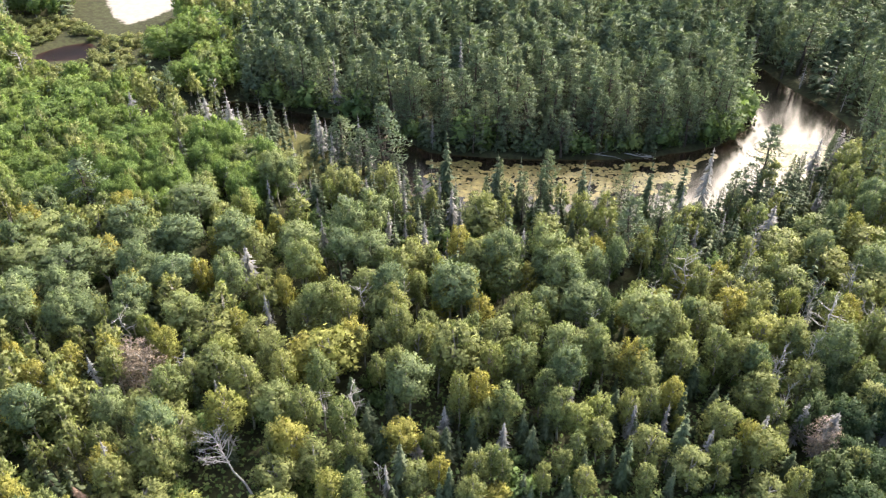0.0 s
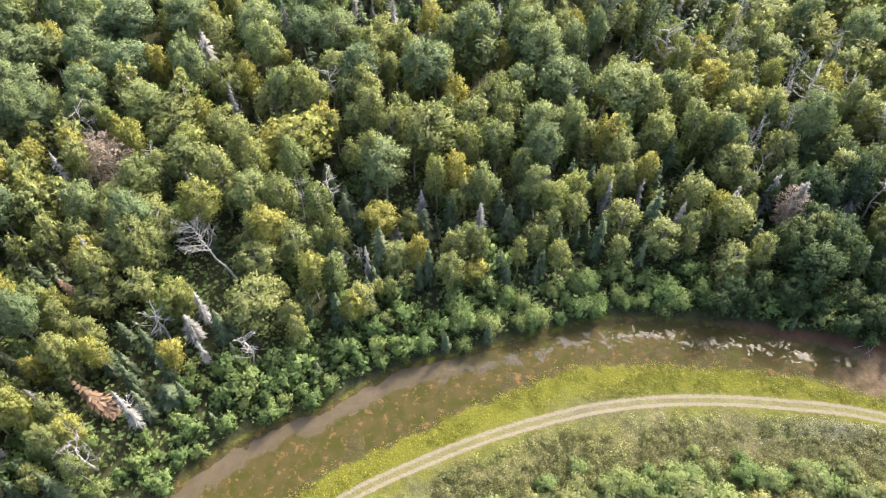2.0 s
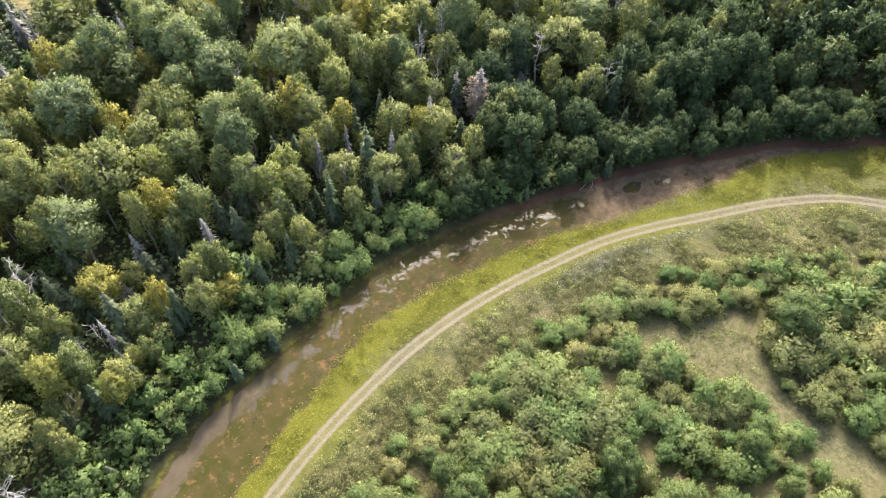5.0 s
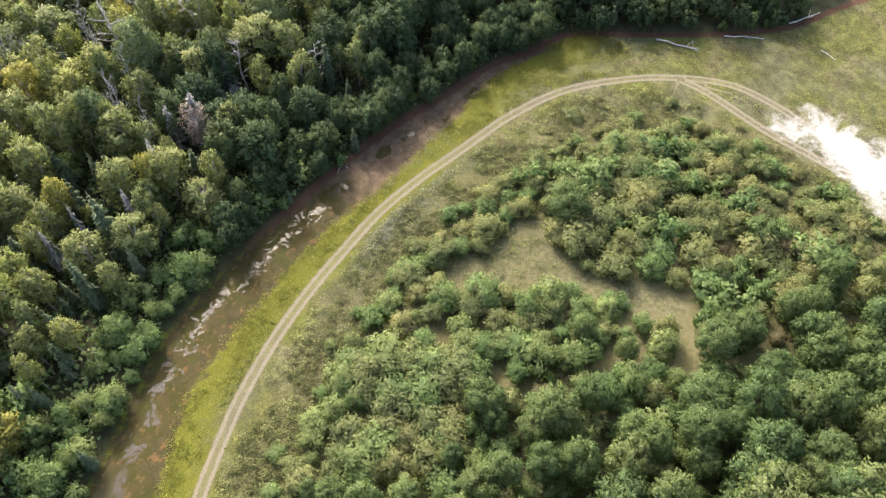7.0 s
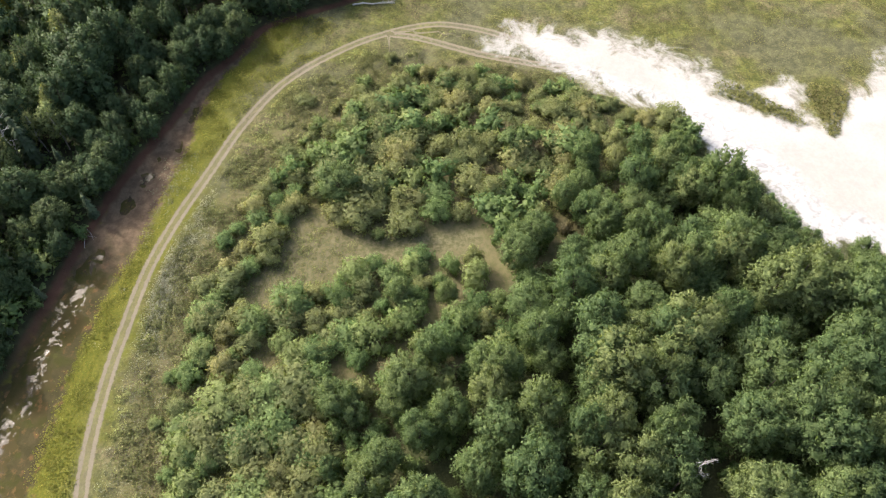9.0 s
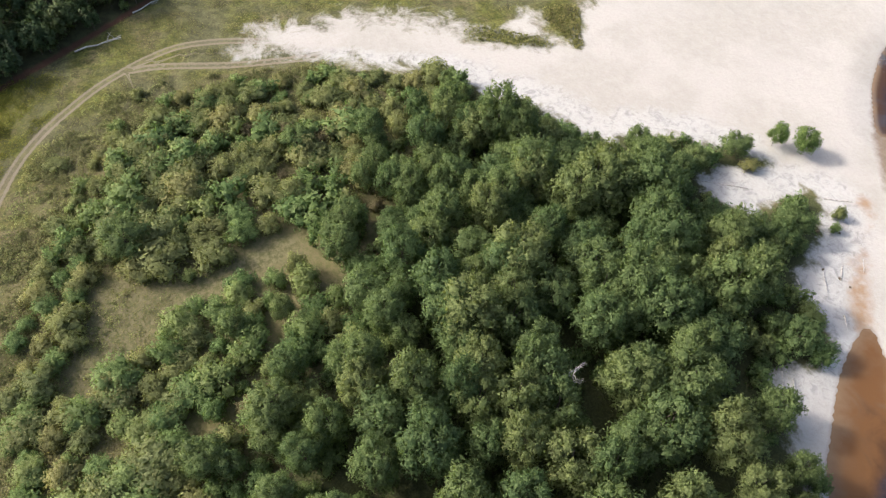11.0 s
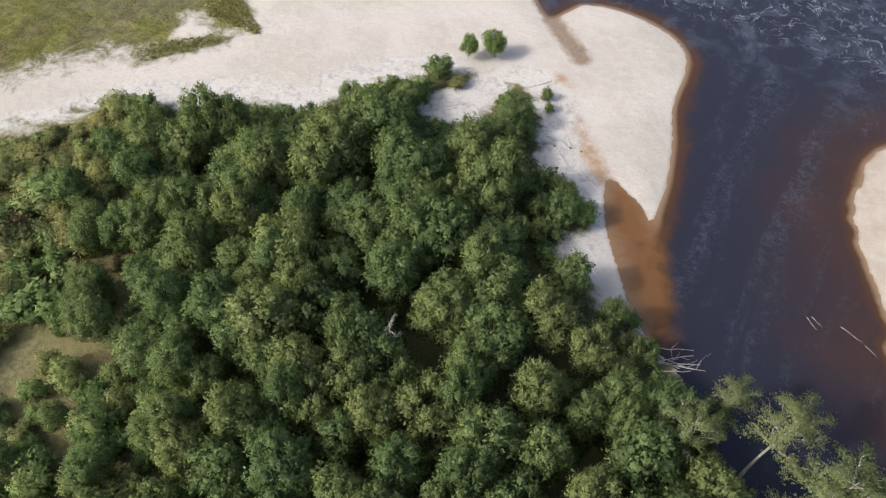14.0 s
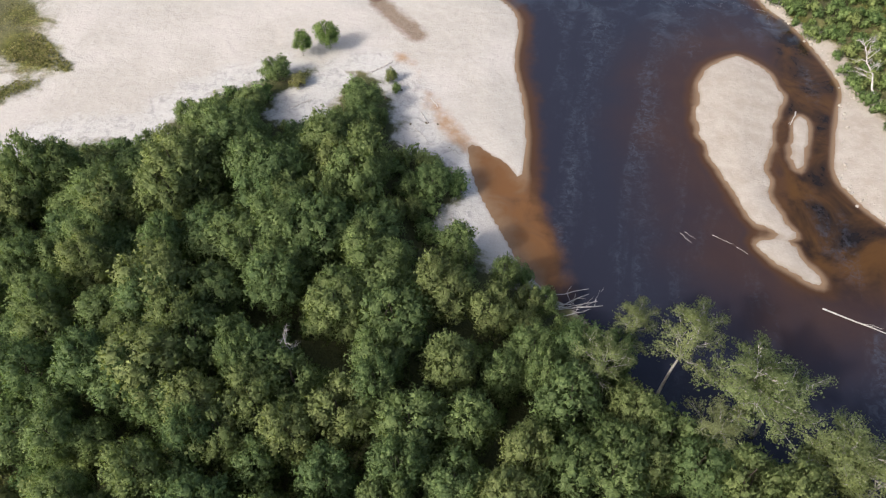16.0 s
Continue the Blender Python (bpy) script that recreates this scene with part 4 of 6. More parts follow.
place("birch_tree", [
    (-28.2, 107.7, 14, 4.2), (-17.5, 117.2, 14, 4.3), (-13.4, 109.7, 14, 4.0), (-10.7, 101.9, 13, 3.3), (3.5, 94.9, 17, 5.2), (14.6, 93.4, 15, 3.6),
    (13.2, 104.6, 14, 4.2), (-42.3, 92.9, 14, 4.2), (-49.9, 84.7, 13, 3.9), (-44.8, 78.3, 13, 3.9), (-35.4, 85.6, 13, 3.7), (-26.9, 70.8, 12, 4.0),
    (-21.6, 72.6, 12, 3.4), (-27.8, 61.3, 11, 4.6), (-51.8, 73.9, 12, 4.1), (-53.3, 65.6, 10, 3.8), (10.7, 82.7, 14, 3.0), (48.3, 81.0, 13, 3.2),
    (53.5, 75.1, 13, 3.5), (56.6, 95.5, 15, 3.4), (52.3, 104.8, 15, 4.0), (45.0, 94.5, 15, 3.3), (36.3, 90.7, 14, 3.6), (103.5, 106.0, 15, 5.9),
])
place("birch_tree", [
    (87.1, 80.2, 14, 4.8), (76.2, 83.0, 14, 3.5), (-47.4, 67.1, 11, 3.6), (-41.8, 128.2, 15, 4.4), (-36.9, 102.4, 13, 4.1), (-45.3, 102.5, 13, 4.9),
    (-4.7, 70.8, 9, 3.2), (9.3, 99.8, 15, 3.9), (31.1, 95.5, 13, 3.3), (34.4, 75.9, 11, 3.4), (41.3, 72.0, 11, 3.8), (52.1, 67.2, 9, 3.5),
    (66.8, 89.5, 14, 3.5), (55.7, 86.9, 14, 3.8), (85.1, 96.8, 15, 3.8), (-6.7, 127.1, 15, 4.3), (8.1, 123.4, 16, 4.4), (13.4, 119.5, 15, 4.3),
    (9.7, 142.4, 14, 5.5), (7.0, 125.6, 15, 4.3), (-29.6, 162.5, 13, 4.0), (-55.1, 174.6, 12, 5.7), (89.1, 138.4, 13, 6.2), (79.6, 131.5, 13, 5.9),
])
place("birch_tree", [
    (87.2, 125.0, 13, 4.9), (99.0, 133.7, 13, 5.9), (69.2, 121.0, 13, 4.6), (59.8, 115.2, 13, 4.2), (75.9, 119.0, 13, 4.7), (90.7, 118.9, 13, 5.7),
    (25.5, 140.4, 11, 4.2), (-43.9, 174.1, 11, 4.9), (-15.9, 162.5, 13, 3.7), (61.5, 102.9, 13, 5.0),
])
place("turning_birch", [
    (-21.0, 97.2, 14, 5.6), (-26.2, 95.3, 13, 4.8), (-18.4, 100.4, 14, 3.3), (-6.6, 78.6, 11, 3.3), (23.9, 80.8, 13, 3.2), (61.8, 100.4, 15, 5.0),
    (66.5, 96.9, 14, 3.1), (58.8, 108.0, 15, 3.4), (97.6, 94.4, 15, 5.5), (-2.6, 100.4, 13, 2.2), (19.9, 107.5, 14, 3.0), (8.1, 68.1, 7, 2.4),
    (-41.9, 96.9, 13, 3.8),
])
place("spruce_tree", [
    (18.7, 82.5, 11, 1.6), (-15.5, 74.2, 8, 2.9), (0.4, 78.9, 9, 2.2), (31.0, 85.7, 11, 2.3), (27.8, 87.8, 11, 1.7), (5.2, 80.8, 10, 1.8),
    (15.3, 78.2, 10, 2.0), (-13.5, 82.4, 10, 2.4), (78.2, 67.8, 9, 2.5), (74.6, 67.2, 9, 2.2), (-39.5, 48.7, 6, 2.8), (-10.8, 79.1, 9, 2.2),
    (47.3, 92.7, 12, 2.0), (40.7, 93.2, 12, 1.8), (-16.5, 129.0, 14, 2.3), (73.4, 79.3, 12, 2.5), (58.3, 73.7, 9, 2.1), (14.0, 81.8, 10, 1.6),
    (-62.0, 112.3, 13, 3.1), (77.6, 96.4, 14, 2.7), (0.8, 161.6, 24.6, 2.9), (13.9, 157.0, 20.2, 3.1), (26.0, 155.1, 21.1, 2.5), (35.5, 154.1, 19.2, 2.8),
])
place("spruce_tree", [
    (-53.8, 201.4, 14, 2.6), (-39.7, 199.4, 12, 2.9), (59.6, 147.7, 11, 3.9), (64.5, 145.1, 11, 3.3), (37.7, 137.9, 11, 2.2), (19.7, 155.9, 19.2, 2.2),
    (31.4, 141.0, 10, 2.3), (-74.5, 263.7, 22, 5.1), (-53.1, 251.7, 22, 4.9), (-33.9, 158.7, 11, 3.1), (-44.3, 150.5, 11, 2.7), (-18.5, 155.1, 12, 2.4),
    (-6.4, 147.8, 11, 2.0), (60.4, 152.1, 22.6, 2.3), (51.3, 150.3, 23.5, 2.0), (27.6, 203.0, 18, 2.6), (-12.9, 161.5, 11, 2.1),
])
place("dead_spruce", [
    (-42.9, 122.1, 14, 3.3), (10.3, 78.6, 9, 1.5), (0.1, 82.2, 9, 1.5), (-4.8, 77.6, 6, 1.8), (-37.1, 58.9, 8, 1.9), (33.2, 81.5, 10, 1.5),
    (23.2, 89.7, 12, 1.9), (-36.3, 108.7, 12, 1.4), (-4.4, 133.3, 13, 1.6), (65.9, 77.8, 12, 3.1), (77.7, 79.9, 12, 2.1), (62.7, 81.1, 11, 1.8),
    (39.1, 81.8, 10, 1.1), (-36.4, 188.1, 12, 2.4), (-74.5, 203.5, 12, 3.1), (-66.8, 201.5, 12, 3.0), (-99.3, 207.7, 12, 3.2), (-76.2, 181.4, 10, 1.8),
    (77.8, 138.1, 14, 3.3), (-4.1, 136.4, 10, 1.1), (19.2, 137.0, 9, 1.4), (2.2, 149.7, 12, 2.0), (67.5, 155.4, 20.2, 2.7), (114.8, 181.6, 12.5, 2.7),
])
place("dead_spruce", [
    (-13.2, 140.4, 11, 1.7), (-35.9, 220.6, 18, 2.0), (105.2, 174.8, 13, 2.9), (6.0, 232.5, 20, 2.0), (-45.4, 155.9, 11, 1.5),
])
place("drying_birch", [
    (-56.4, 91.6, 13, 5.2), (-58.7, 97.3, 12, 4.2), (64.3, 75.7, 12, 3.3), (9.2, 92.8, 13, 2.1),
])
place("dead_tree", [
    (-21.9, 85.1, 10, 3.1), (-16.6, 86.6, 9, 3.1), (75.0, 102.3, 15, 5.0), (82.7, 100.7, 14, 3.8), (87.5, 93.8, 15, 5.1), (-42.2, 59.9, 8, 3.5),
    (-16.9, 110.2, 13, 3.5), (29.3, 103.7, 12, 2.3), (50.7, 116.4, 16, 4.5), (-13.4, 71.2, 6, 1.0), (81.1, 78.8, 12, 3.1), (-24.3, 147.5, 11, 3.8),
    (-37.5, 154.2, 11, 3.0), (-63.6, 102.8, 12, 3.8), (-79.0, 227.6, 10, 3.4), (24.4, -30.7, 12, 1.8),
])
place("pine_tree", [
    (42.7, 131.6, 22, 5.6), (85.6, 163.9, 24, 5.1), (-16.4, 175.7, 24.8, 6.9), (74.0, 153.2, 16, 3.1), (-92.9, 155.9, 18, 6.9), (-29.8, 184.8, 16, 5.8),
    (-23.5, 178.9, 15, 4.9), (17.1, 195.5, 24, 4.2), (55.3, 194.0, 22, 4.3), (45.8, 208.4, 22, 5.6), (-7.8, 237.0, 24, 6.1), (-39.0, 250.6, 25, 5.6),
    (-32.3, 256.6, 25, 5.3), (134.1, 253.2, 24, 8.2), (155.7, 259.2, 24, 8.7), (10.5, 223.2, 23, 5.8), (33.7, 228.0, 23, 6.0), (84.9, 232.9, 23, 6.0),
    (39.6, 215.1, 22, 5.4), (71.9, 219.7, 22, 5.2), (93.9, 224.4, 22, 4.6),
])
place("poplar_tree", [
    (-125.3, 202.6, 13, 9.1), (-117.3, 204.6, 13, 7.4), (-94.1, 185.4, 13, 7.4), (-87.4, 185.4, 13, 6.2), (-125.9, 189.1, 13, 7.2), (-108.1, 172.0, 13, 7.3),
    (-114.5, 168.8, 13, 6.6), (-103.4, 196.6, 13, 6.6), (-83.6, 188.4, 12, 5.5), (-124.7, 222.2, 13, 7.9), (-112.3, 219.0, 12, 6.4), (-139.4, 213.2, 13, 7.9),
    (-108.0, 160.9, 12, 7.0), (-90.3, 235.1, 14, 7.4), (-108.4, 267.3, 15, 9.8), (-98.6, 271.8, 16, 9.8),
])
place("maple_tree", [
    (76.7, 12.6, 7.5, 4.9), (84.8, -17.9, 6, 4.0),
    (60.3, -15.1, 8, 4.3), (51.3, -15.0, 8, 4.9), (60.1, -23.8, 7, 3.7), (49.5, -32.0, 9, 5.0), (47.7, -24.5, 8, 3.8), (62.6, -46.3, 8, 5.6),
])
place("maple_tree", [
    (58.7, -55.9, 6.5, 4.2), (54.4, -50.8, 6.5, 3.7), (68.6, -35.5, 7, 4.1), (70.3, -29.6, 6, 3.2), (37.9, -44.6, 11, 6.3), (36.0, -28.9, 11, 5.4),
    (36.6, -21.7, 11, 4.2), (30.2, -39.4, 12, 5.5), (31.7, -7.9, 11, 5.1), (26.8, -29.1, 12, 5.2), (27.6, -19.0, 12, 4.3), (27.0, -5.2, 11, 4.3),
    (30.5, 6.2, 9, 3.6), (33.0, 1.9, 9, 3.4), (32.4, -52.9, 11, 4.7), (51.1, -40.1, 8, 4.0), (69.7, -40.8, 6.5, 3.2), (21.5, -52.1, 9, 5.2),
    (29.7, -41.6, 11, 4.8), (21.3, -39.4, 12, 5.1), (13.7, -37.5, 13, 6.3), (8.9, -42.6, 12, 4.7), (25.8, -23.7, 13, 4.8), (25.8, -11.2, 13, 5.3),
])
place("maple_tree", [
    (37.0, -7.7, 11, 4.2), (15.8, -25.5, 13, 5.3), (5.7, -33.4, 13, 4.7), (34.6, -60.1, 8, 4.3), (27.9, -66.6, 8, 3.9), (26.9, -54.3, 8, 3.3),
    (52.8, -48.2, 7, 3.9), (57.9, -27.2, 8, 3.7), (15.5, -63.1, 7, 3.7), (51.7, -66.8, 7, 4.9), (65.3, -55.2, 5.5, 4.0), (59.1, -59.7, 6, 2.9),
    (31.2, -77.6, 7, 4.3), (32.3, -71.4, 7, 3.7), (48.7, -73.6, 5, 3.5), (48.1, -82.1, 5, 3.5), (42.3, -16.6, 8, 3.4), (53.4, -42.8, 7, 3.4),
    (42.9, -63.7, 6, 3.6), (44.8, -51.1, 7, 3.8), (9.7, -52.2, 9, 3.9), (3.0, -42.9, 10, 4.3), (-2.2, -38.3, 10, 4.2), (14.3, -31.8, 13, 4.8),
])
place("maple_tree", [
    (15.4, -17.7, 13, 4.5), (19.4, -12.1, 13, 4.5), (2.7, -49.3, 8, 2.7), (59.6, -42.0, 9, 5.1), (41.8, -45.9, 10, 5.0), (33.8, -42.7, 11, 4.4),
    (21.0, -47.2, 12, 4.3), (10.6, -44.0, 13, 4.1), (21.2, -37.2, 13, 5.4), (38.5, -31.3, 13, 4.2), (45.6, -23.5, 13, 5.0), (29.1, -27.6, 13, 3.3),
    (13.5, -28.3, 14, 3.7), (21.0, -21.2, 14, 4.3), (2.6, -27.1, 14, 4.3), (-4.1, -34.5, 13, 3.2), (-11.7, -39.6, 12, 3.3), (8.6, -20.6, 14, 4.2),
    (-3.8, -24.9, 14, 4.2), (-21.4, -28.0, 12, 4.5), (30.4, -18.2, 14, 3.8), (-36.0, -32.9, 12, 4.8), (34.2, -13.6, 14, 4.5), (56.9, -30.4, 12, 4.7),
])
place("maple_tree", [
    (52.4, -21.4, 12, 4.5),
])
place("willow_bush", [
    (73.9, 5.9, 5, 3.1), (64.7, 23.7, 3.5, 2.9), (61.3, -8.4, 6, 2.6), (90.0, -47.6, 4, 5.5), (73.5, -56.4, 4, 3.5), (85.2, -36.1, 4, 4.1),
    (89.1, -27.8, 3.5, 3.8), (84.6, -43.0, 4, 4.2), (86.8, 2.6, 4.5, 4.8), (86.1, -5.3, 4.5, 4.4), (83.6, 8.6, 4, 3.0), (49.9, 25.1, 3.5, 3.4),
    (52.0, 8.2, 4, 2.8), (101.9, 19.0, 1.8, 3.3), (112.3, 2.7, 2, 2.3), (52.6, 15.5, 4, 3.7), (50.2, -8.9, 5, 3.6), (40.2, 9.1, 5, 3.6),
    (78.0, -25.7, 4, 3.3), (66.6, 27.5, 2.5, 2.8), (90.4, -43.3, 3, 3.6), (87.9, -33.4, 3.5, 3.7), (75.5, -47.7, 4, 3.4), (82.7, -43.7, 4, 4.1),
])
place("willow_bush", [
    (44.1, -82.0, 3, 2.4), (29.4, -86.7, 3.4, 1.7), (89.6, -22.5, 3.5, 3.6), (82.5, -7.7, 4, 4.7),
    (90.3, -17.9, 4, 4.0), (80.6, -35.3, 5, 3.9),
])
place("russet_bush", [(88.0, -17.5, 4.2, 3.2), (51.6, 8.4, 3.0, 1.9), (84.5, -22.5, 3.6, 2.6), (80.0, -13.0, 2.4, 2.2), (83.5, -39.0, 3.2, 2.4), (92.5, -12.0, 3.0, 2.4), (66.5, -24.0, 3.6, 2.4), (44.0, 5.5, 3.4, 2.2)])
place("alder_bush", [
    (71.6, -3.2, 4.5, 4.0), (72.0, -12.4, 4.5, 4.6), (67.9, 6.2, 2.5, 1.6), (78.1, 20.0, 3, 2.9), (76.5, 22.7, 2.8, 2.3), (36.7, 20.5, 5.5, 4.5),
    (50.5, 4.1, 4.5, 3.3), (47.9, -3.0, 5, 3.7), (44.4, 24.6, 4, 3.8), (62.9, 0.1, 3, 3.2), (54.0, 33.9, 2, 2.1), (58.5, 30.2, 2.2, 2.7),
    (71.5, 28.9, 2, 2.3), (30.1, 31.2, 4, 3.5), (45.3, 33.2, 3.5, 2.9), (41.1, -0.8, 5, 4.4), (90.0, 11.5, 3, 3.1), (49.5, 20.3, 3.5, 2.8),
    (60.1, 4.6, 3, 3.5), (43.4, 15.3, 4.5, 3.2), (13.0, -64.9, 5, 2.7), (75.3, -3.6, 3.5, 4.5), (82.8, -0.5, 3.5, 3.8), (61.0, 0.8, 4.5, 3.6),
])
place("alder_bush", [
    (50.3, -5.4, 6, 3.9), (57.8, -8.6, 6, 4.1), (59.9, 9.9, 5, 3.8), (51.6, 2.1, 5.5, 3.9), (62.2, 7.0, 3, 2.5), (18.3, -68.3, 4, 3.0),
    (49.4, 8.0, 5.5, 4.6), (56.2, 12.5, 5, 3.2), (0.7, -51.1, 5, 2.2), (27.9, -84.3, 2.5, 1.5), (-5.9, -43.6, 6, 2.5),
])
place("alder_bush", [
    (-13, -39, 4.5, 2.4), (-25, -34, 6, 3.2), (-17, -34, 7, 3.4), (-9.5, -41.5, 5.5, 2.6), (-30, -31.5, 6, 3.0), (-21.5, -33, 6, 3.0),
])
# Two bushes on the beach, grown as poplars for a lighter, lobed crown.
place("poplar_tree", [(46.4, -89.6, 5.4, 1.9), (42.4, -92.4, 5.8, 2.4)])
place("sparse_birch", [
    (-18.2, -39.4, 17, 4.2), (-13.1, -42.2, 13, 3.0), (-25.6, -36.6, 16, 6.2), (-29.4, -37.2, 15, 5.6), (-22.5, -32.3, 12, 4.2), (-10.5, -36.4, 14, 3.8),
    (-35.4, -33.4, 13, 5.0), (-40.5, -31.5, 12, 4.6),
])
taken += [(-35.5, 72.5, 4.5), (-33, 66.5, 3.5), (-49.5, 47, 3.0), (-47, 43.5, 2.5)]      # round the toppled trees
g = np.random.default_rng(44)
for _ in range(28):     # bleached snags standing out of the birch wood
    grow("dead_tree", g.uniform(52, 128), g.uniform(78, 125), g.uniform(14, 18), g.uniform(0.38, 0.6))
    FIXED["dead_tree"] += 1
TAKEN = np.array(taken) if taken else np.zeros((0, 3))


def free(P, own=1.2):
    ok = np.ones(len(P), bool)
    for x, y, r in TAKEN:
        ok &= (P[:, 0] - x) ** 2 + (P[:, 1] - y) ** 2 > (r + own) ** 2
    return P[ok]


def choose(u, table):
    for kind, p in table:
        if u < p:
            return kind
        u -= p
    return table[-1][0]


HEIGHT = {"aspen_tree": (15, 20), "birch_tree": (12, 17), "turning_birch": (12, 16), "maple_tree": (12, 16), "poplar_tree": (11, 15), "black_alder": (10, 15), "spruce_tree": (8, 16), "pine_tree": (18, 24), "dead_spruce": (9, 15),
          "dead_tree": (10, 15), "alder_bush": (3.5, 6.0), "willow_bush": (2.5, 5.0)}

# alder belt along the stream
P = free(scatter(-80, 150, -35, 78, 3.1, 20), 0.9)
P = P[inside(P, NORTH)]
b, m = dist(P, BANK), waves(P, 13, 32)
for (x, y), d, q in zip(P, b, m):
    u, v = rng.random(2)
    if 0.3 < d < 9 + 4 * q and not (x < -60 and y < 10):
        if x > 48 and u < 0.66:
            # the eastern belt gets the leaves with shade painted into their colour
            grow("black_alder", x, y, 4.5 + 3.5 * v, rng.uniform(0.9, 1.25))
        elif u < 0.90:
            grow("alder_bush", x, y, (2.6 + 2.8 * v) * (0.75 + 0.35 * min(d / 7, 1)), rng.uniform(0.95, 1.4))
        elif u < 0.96:
            grow("spruce_tree", x, y, 4 + 3 * v, 1.1)

# forest north of the stream: canopy
P = free(scatter(-245, 250, -30, 372, 5.2, 21, 0.5))
P = P[inside(P, NORTH)]
half = 0.51 * P[:, 1] + 56
P = P[(P[:, 0] > -half) & ((P[:, 0] < half) | (np.hypot(P[:, 0], P[:, 1]) < 172))]
b, p, m = dist(P, BANK), signed(P, POND), signed(P, MARSH)
sn = signed(P, SAND_NORTH)
lush, mixed = waves(P, 34, 31), waves(P, 13, 32)
shore = np.interp(P[:, 0], [-250, -82, -73, -43, -16, 11, 55, 90, 112, 134, 250], [250, 230, 231, 219, 204, 191, 189, 200, 250, 262, 262])
beyond = (P[:, 1] > shore) | ((P[:, 0] > 118) & (P[:, 1] > 185))
for i, (x, y) in enumerate(P):
    u, v, w = rng.random(3)
    if b[i] < 9 + 4 * mixed[i] or p[i] > -0.8 or sn[i] > -16 or (-168 < x < -142 and 262 < y < 292):
        continue
    if 236 < y < 318 and -0.62 < x / y < -0.37 and signed(P[i:i + 1], POND)[0] < -1:
        grow("willow_bush", x, y, 2.0 + 2.5 * v, rng.uniform(1.6, 2.3))
        continue
    if m[i] > -3:
        if u < 0.45:
            grow("willow_bush", x, y, 1.5 + v, 1.1)
        elif u < 0.75:
            grow("spruce_tree", x, y, 5 + 5 * v, 0.9)
        elif u < 0.82:
            grow("dead_spruce", x, y, 6 + 5 * v, 0.9)
        continue
    if beyond[i]:
        if x < -75:
            table = (("poplar_tree", 0.45), ("spruce_tree", 0.25), ("birch_tree", 0.2), ("dead_tree", 0.1))
        elif y < 285 and x < 114:
            table = (("pine_tree", 0.80), ("spruce_tree", 0.15), ("dead_spruce", 0.05))
        else:
            table = (("spruce_tree", 0.48), ("pine_tree", 0.40), ("dead_spruce", 0.12))
    elif p[i] > -24:
        table = (("spruce_tree", 0.40), ("dead_spruce", 0.13), ("willow_bush", 0.27), ("pine_tree", 0.05), ("birch_tree", 0.15))
    elif x < -45 and y > 150:
        table = (("poplar_tree", 0.62), ("spruce_tree", 0.2), ("birch_tree", 0.15), ("dead_spruce", 0.03))
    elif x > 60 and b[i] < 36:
        # same leaves, darkened for shade, behind the eastern belt
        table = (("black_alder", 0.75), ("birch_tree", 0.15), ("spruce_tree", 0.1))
    elif b[i] < 30:
        table = (("spruce_tree", 0.25), ("birch_tree", 0.46), ("dead_spruce", 0.08), ("turning_birch", 0.18), ("dead_tree", 0.03))
    else:
        a = 0.45 if lush[i] > 0.1 else 0.10
        table = (("aspen_tree", a), ("birch_tree", 0.60 - a), ("turning_birch", 0.17), ("spruce_tree", 0.15), ("dead_spruce", 0.05), ("dead_tree", 0.03))
    kind = choose(u, table)
    lo, hi = HEIGHT[kind]
    h = lo + (hi - lo) * v
    if kind == "spruce_tree" and beyond[i]:
        h *= 1.35
    if kind in ("spruce_tree", "dead_spruce") and not beyond[i] and p[i] > -26:
        h *= 0.8
    if kind in ("birch_tree", "turning_birch", "aspen_tree") and b[i] < 30:
        h *= 0.6 + 0.4 * b[i] / 30
    wide = rng.uniform(0.68, 1.12) if not beyond[i] else rng.uniform(0.85, 1.25)
    if kind == "pine_tree":
        h, wide = h * rng.uniform(0.62, 1.12), wide * rng.uniform(1.0, 1.4)
    grow(kind, x, y, h, wide)

# slim conifers crowding the pond's near shore
P = free(scatter(-60, 135, 130, 215, 2.9, 26), 0.3)
p, m = signed(P, POND), signed(P, MARSH)
for (x, y), q, w in zip(P, p, m):
    u, v = rng.random(2)
    if -20 < q < -1.0 and y < np.interp(x, [-80, -40, 0, 60, 100, 135], [225, 204, 170, 158, 178, 205]) and w < -1:
        if u < 0.46:
            grow("spruce_tree", x, y, 6 + 8 * v, rng.uniform(0.95, 1.4))
        elif u > 0.90:
            grow("birch_tree", x, y, 7 + 5 * v, 0.8)
        elif u < 0.50:
            grow("dead_spruce", x, y, 6 + 7 * v, 0.9)
        elif u < 0.70:
            grow("willow_bush", x, y, 1.8 + 1.5 * v, 1.2)

# thin spruces over the marsh, many of them dead
P = free(scatter(-95, 12, 150, 232, 3.5, 28), 0.4)
p, m, open_grass = signed(P, POND), signed(P, MARSH), waves(P, 17, 33)
for (x, y), q, w, o in zip(P, p, m, open_grass):
    u, v = rng.random(2)
    if w > -5 and q < -0.8 and o < 0.30:
        if u < 0.52:
            grow("spruce_tree", x, y, 7 + 8 * v, rng.uniform(0.75, 1.1))
        elif u < 0.70:
            grow("dead_spruce", x, y, 7 + 7 * v, rng.uniform(0.8, 1.1))
        elif u < 0.78:
            grow("birch_tree", x, y, 6 + 5 * v, 0.8)

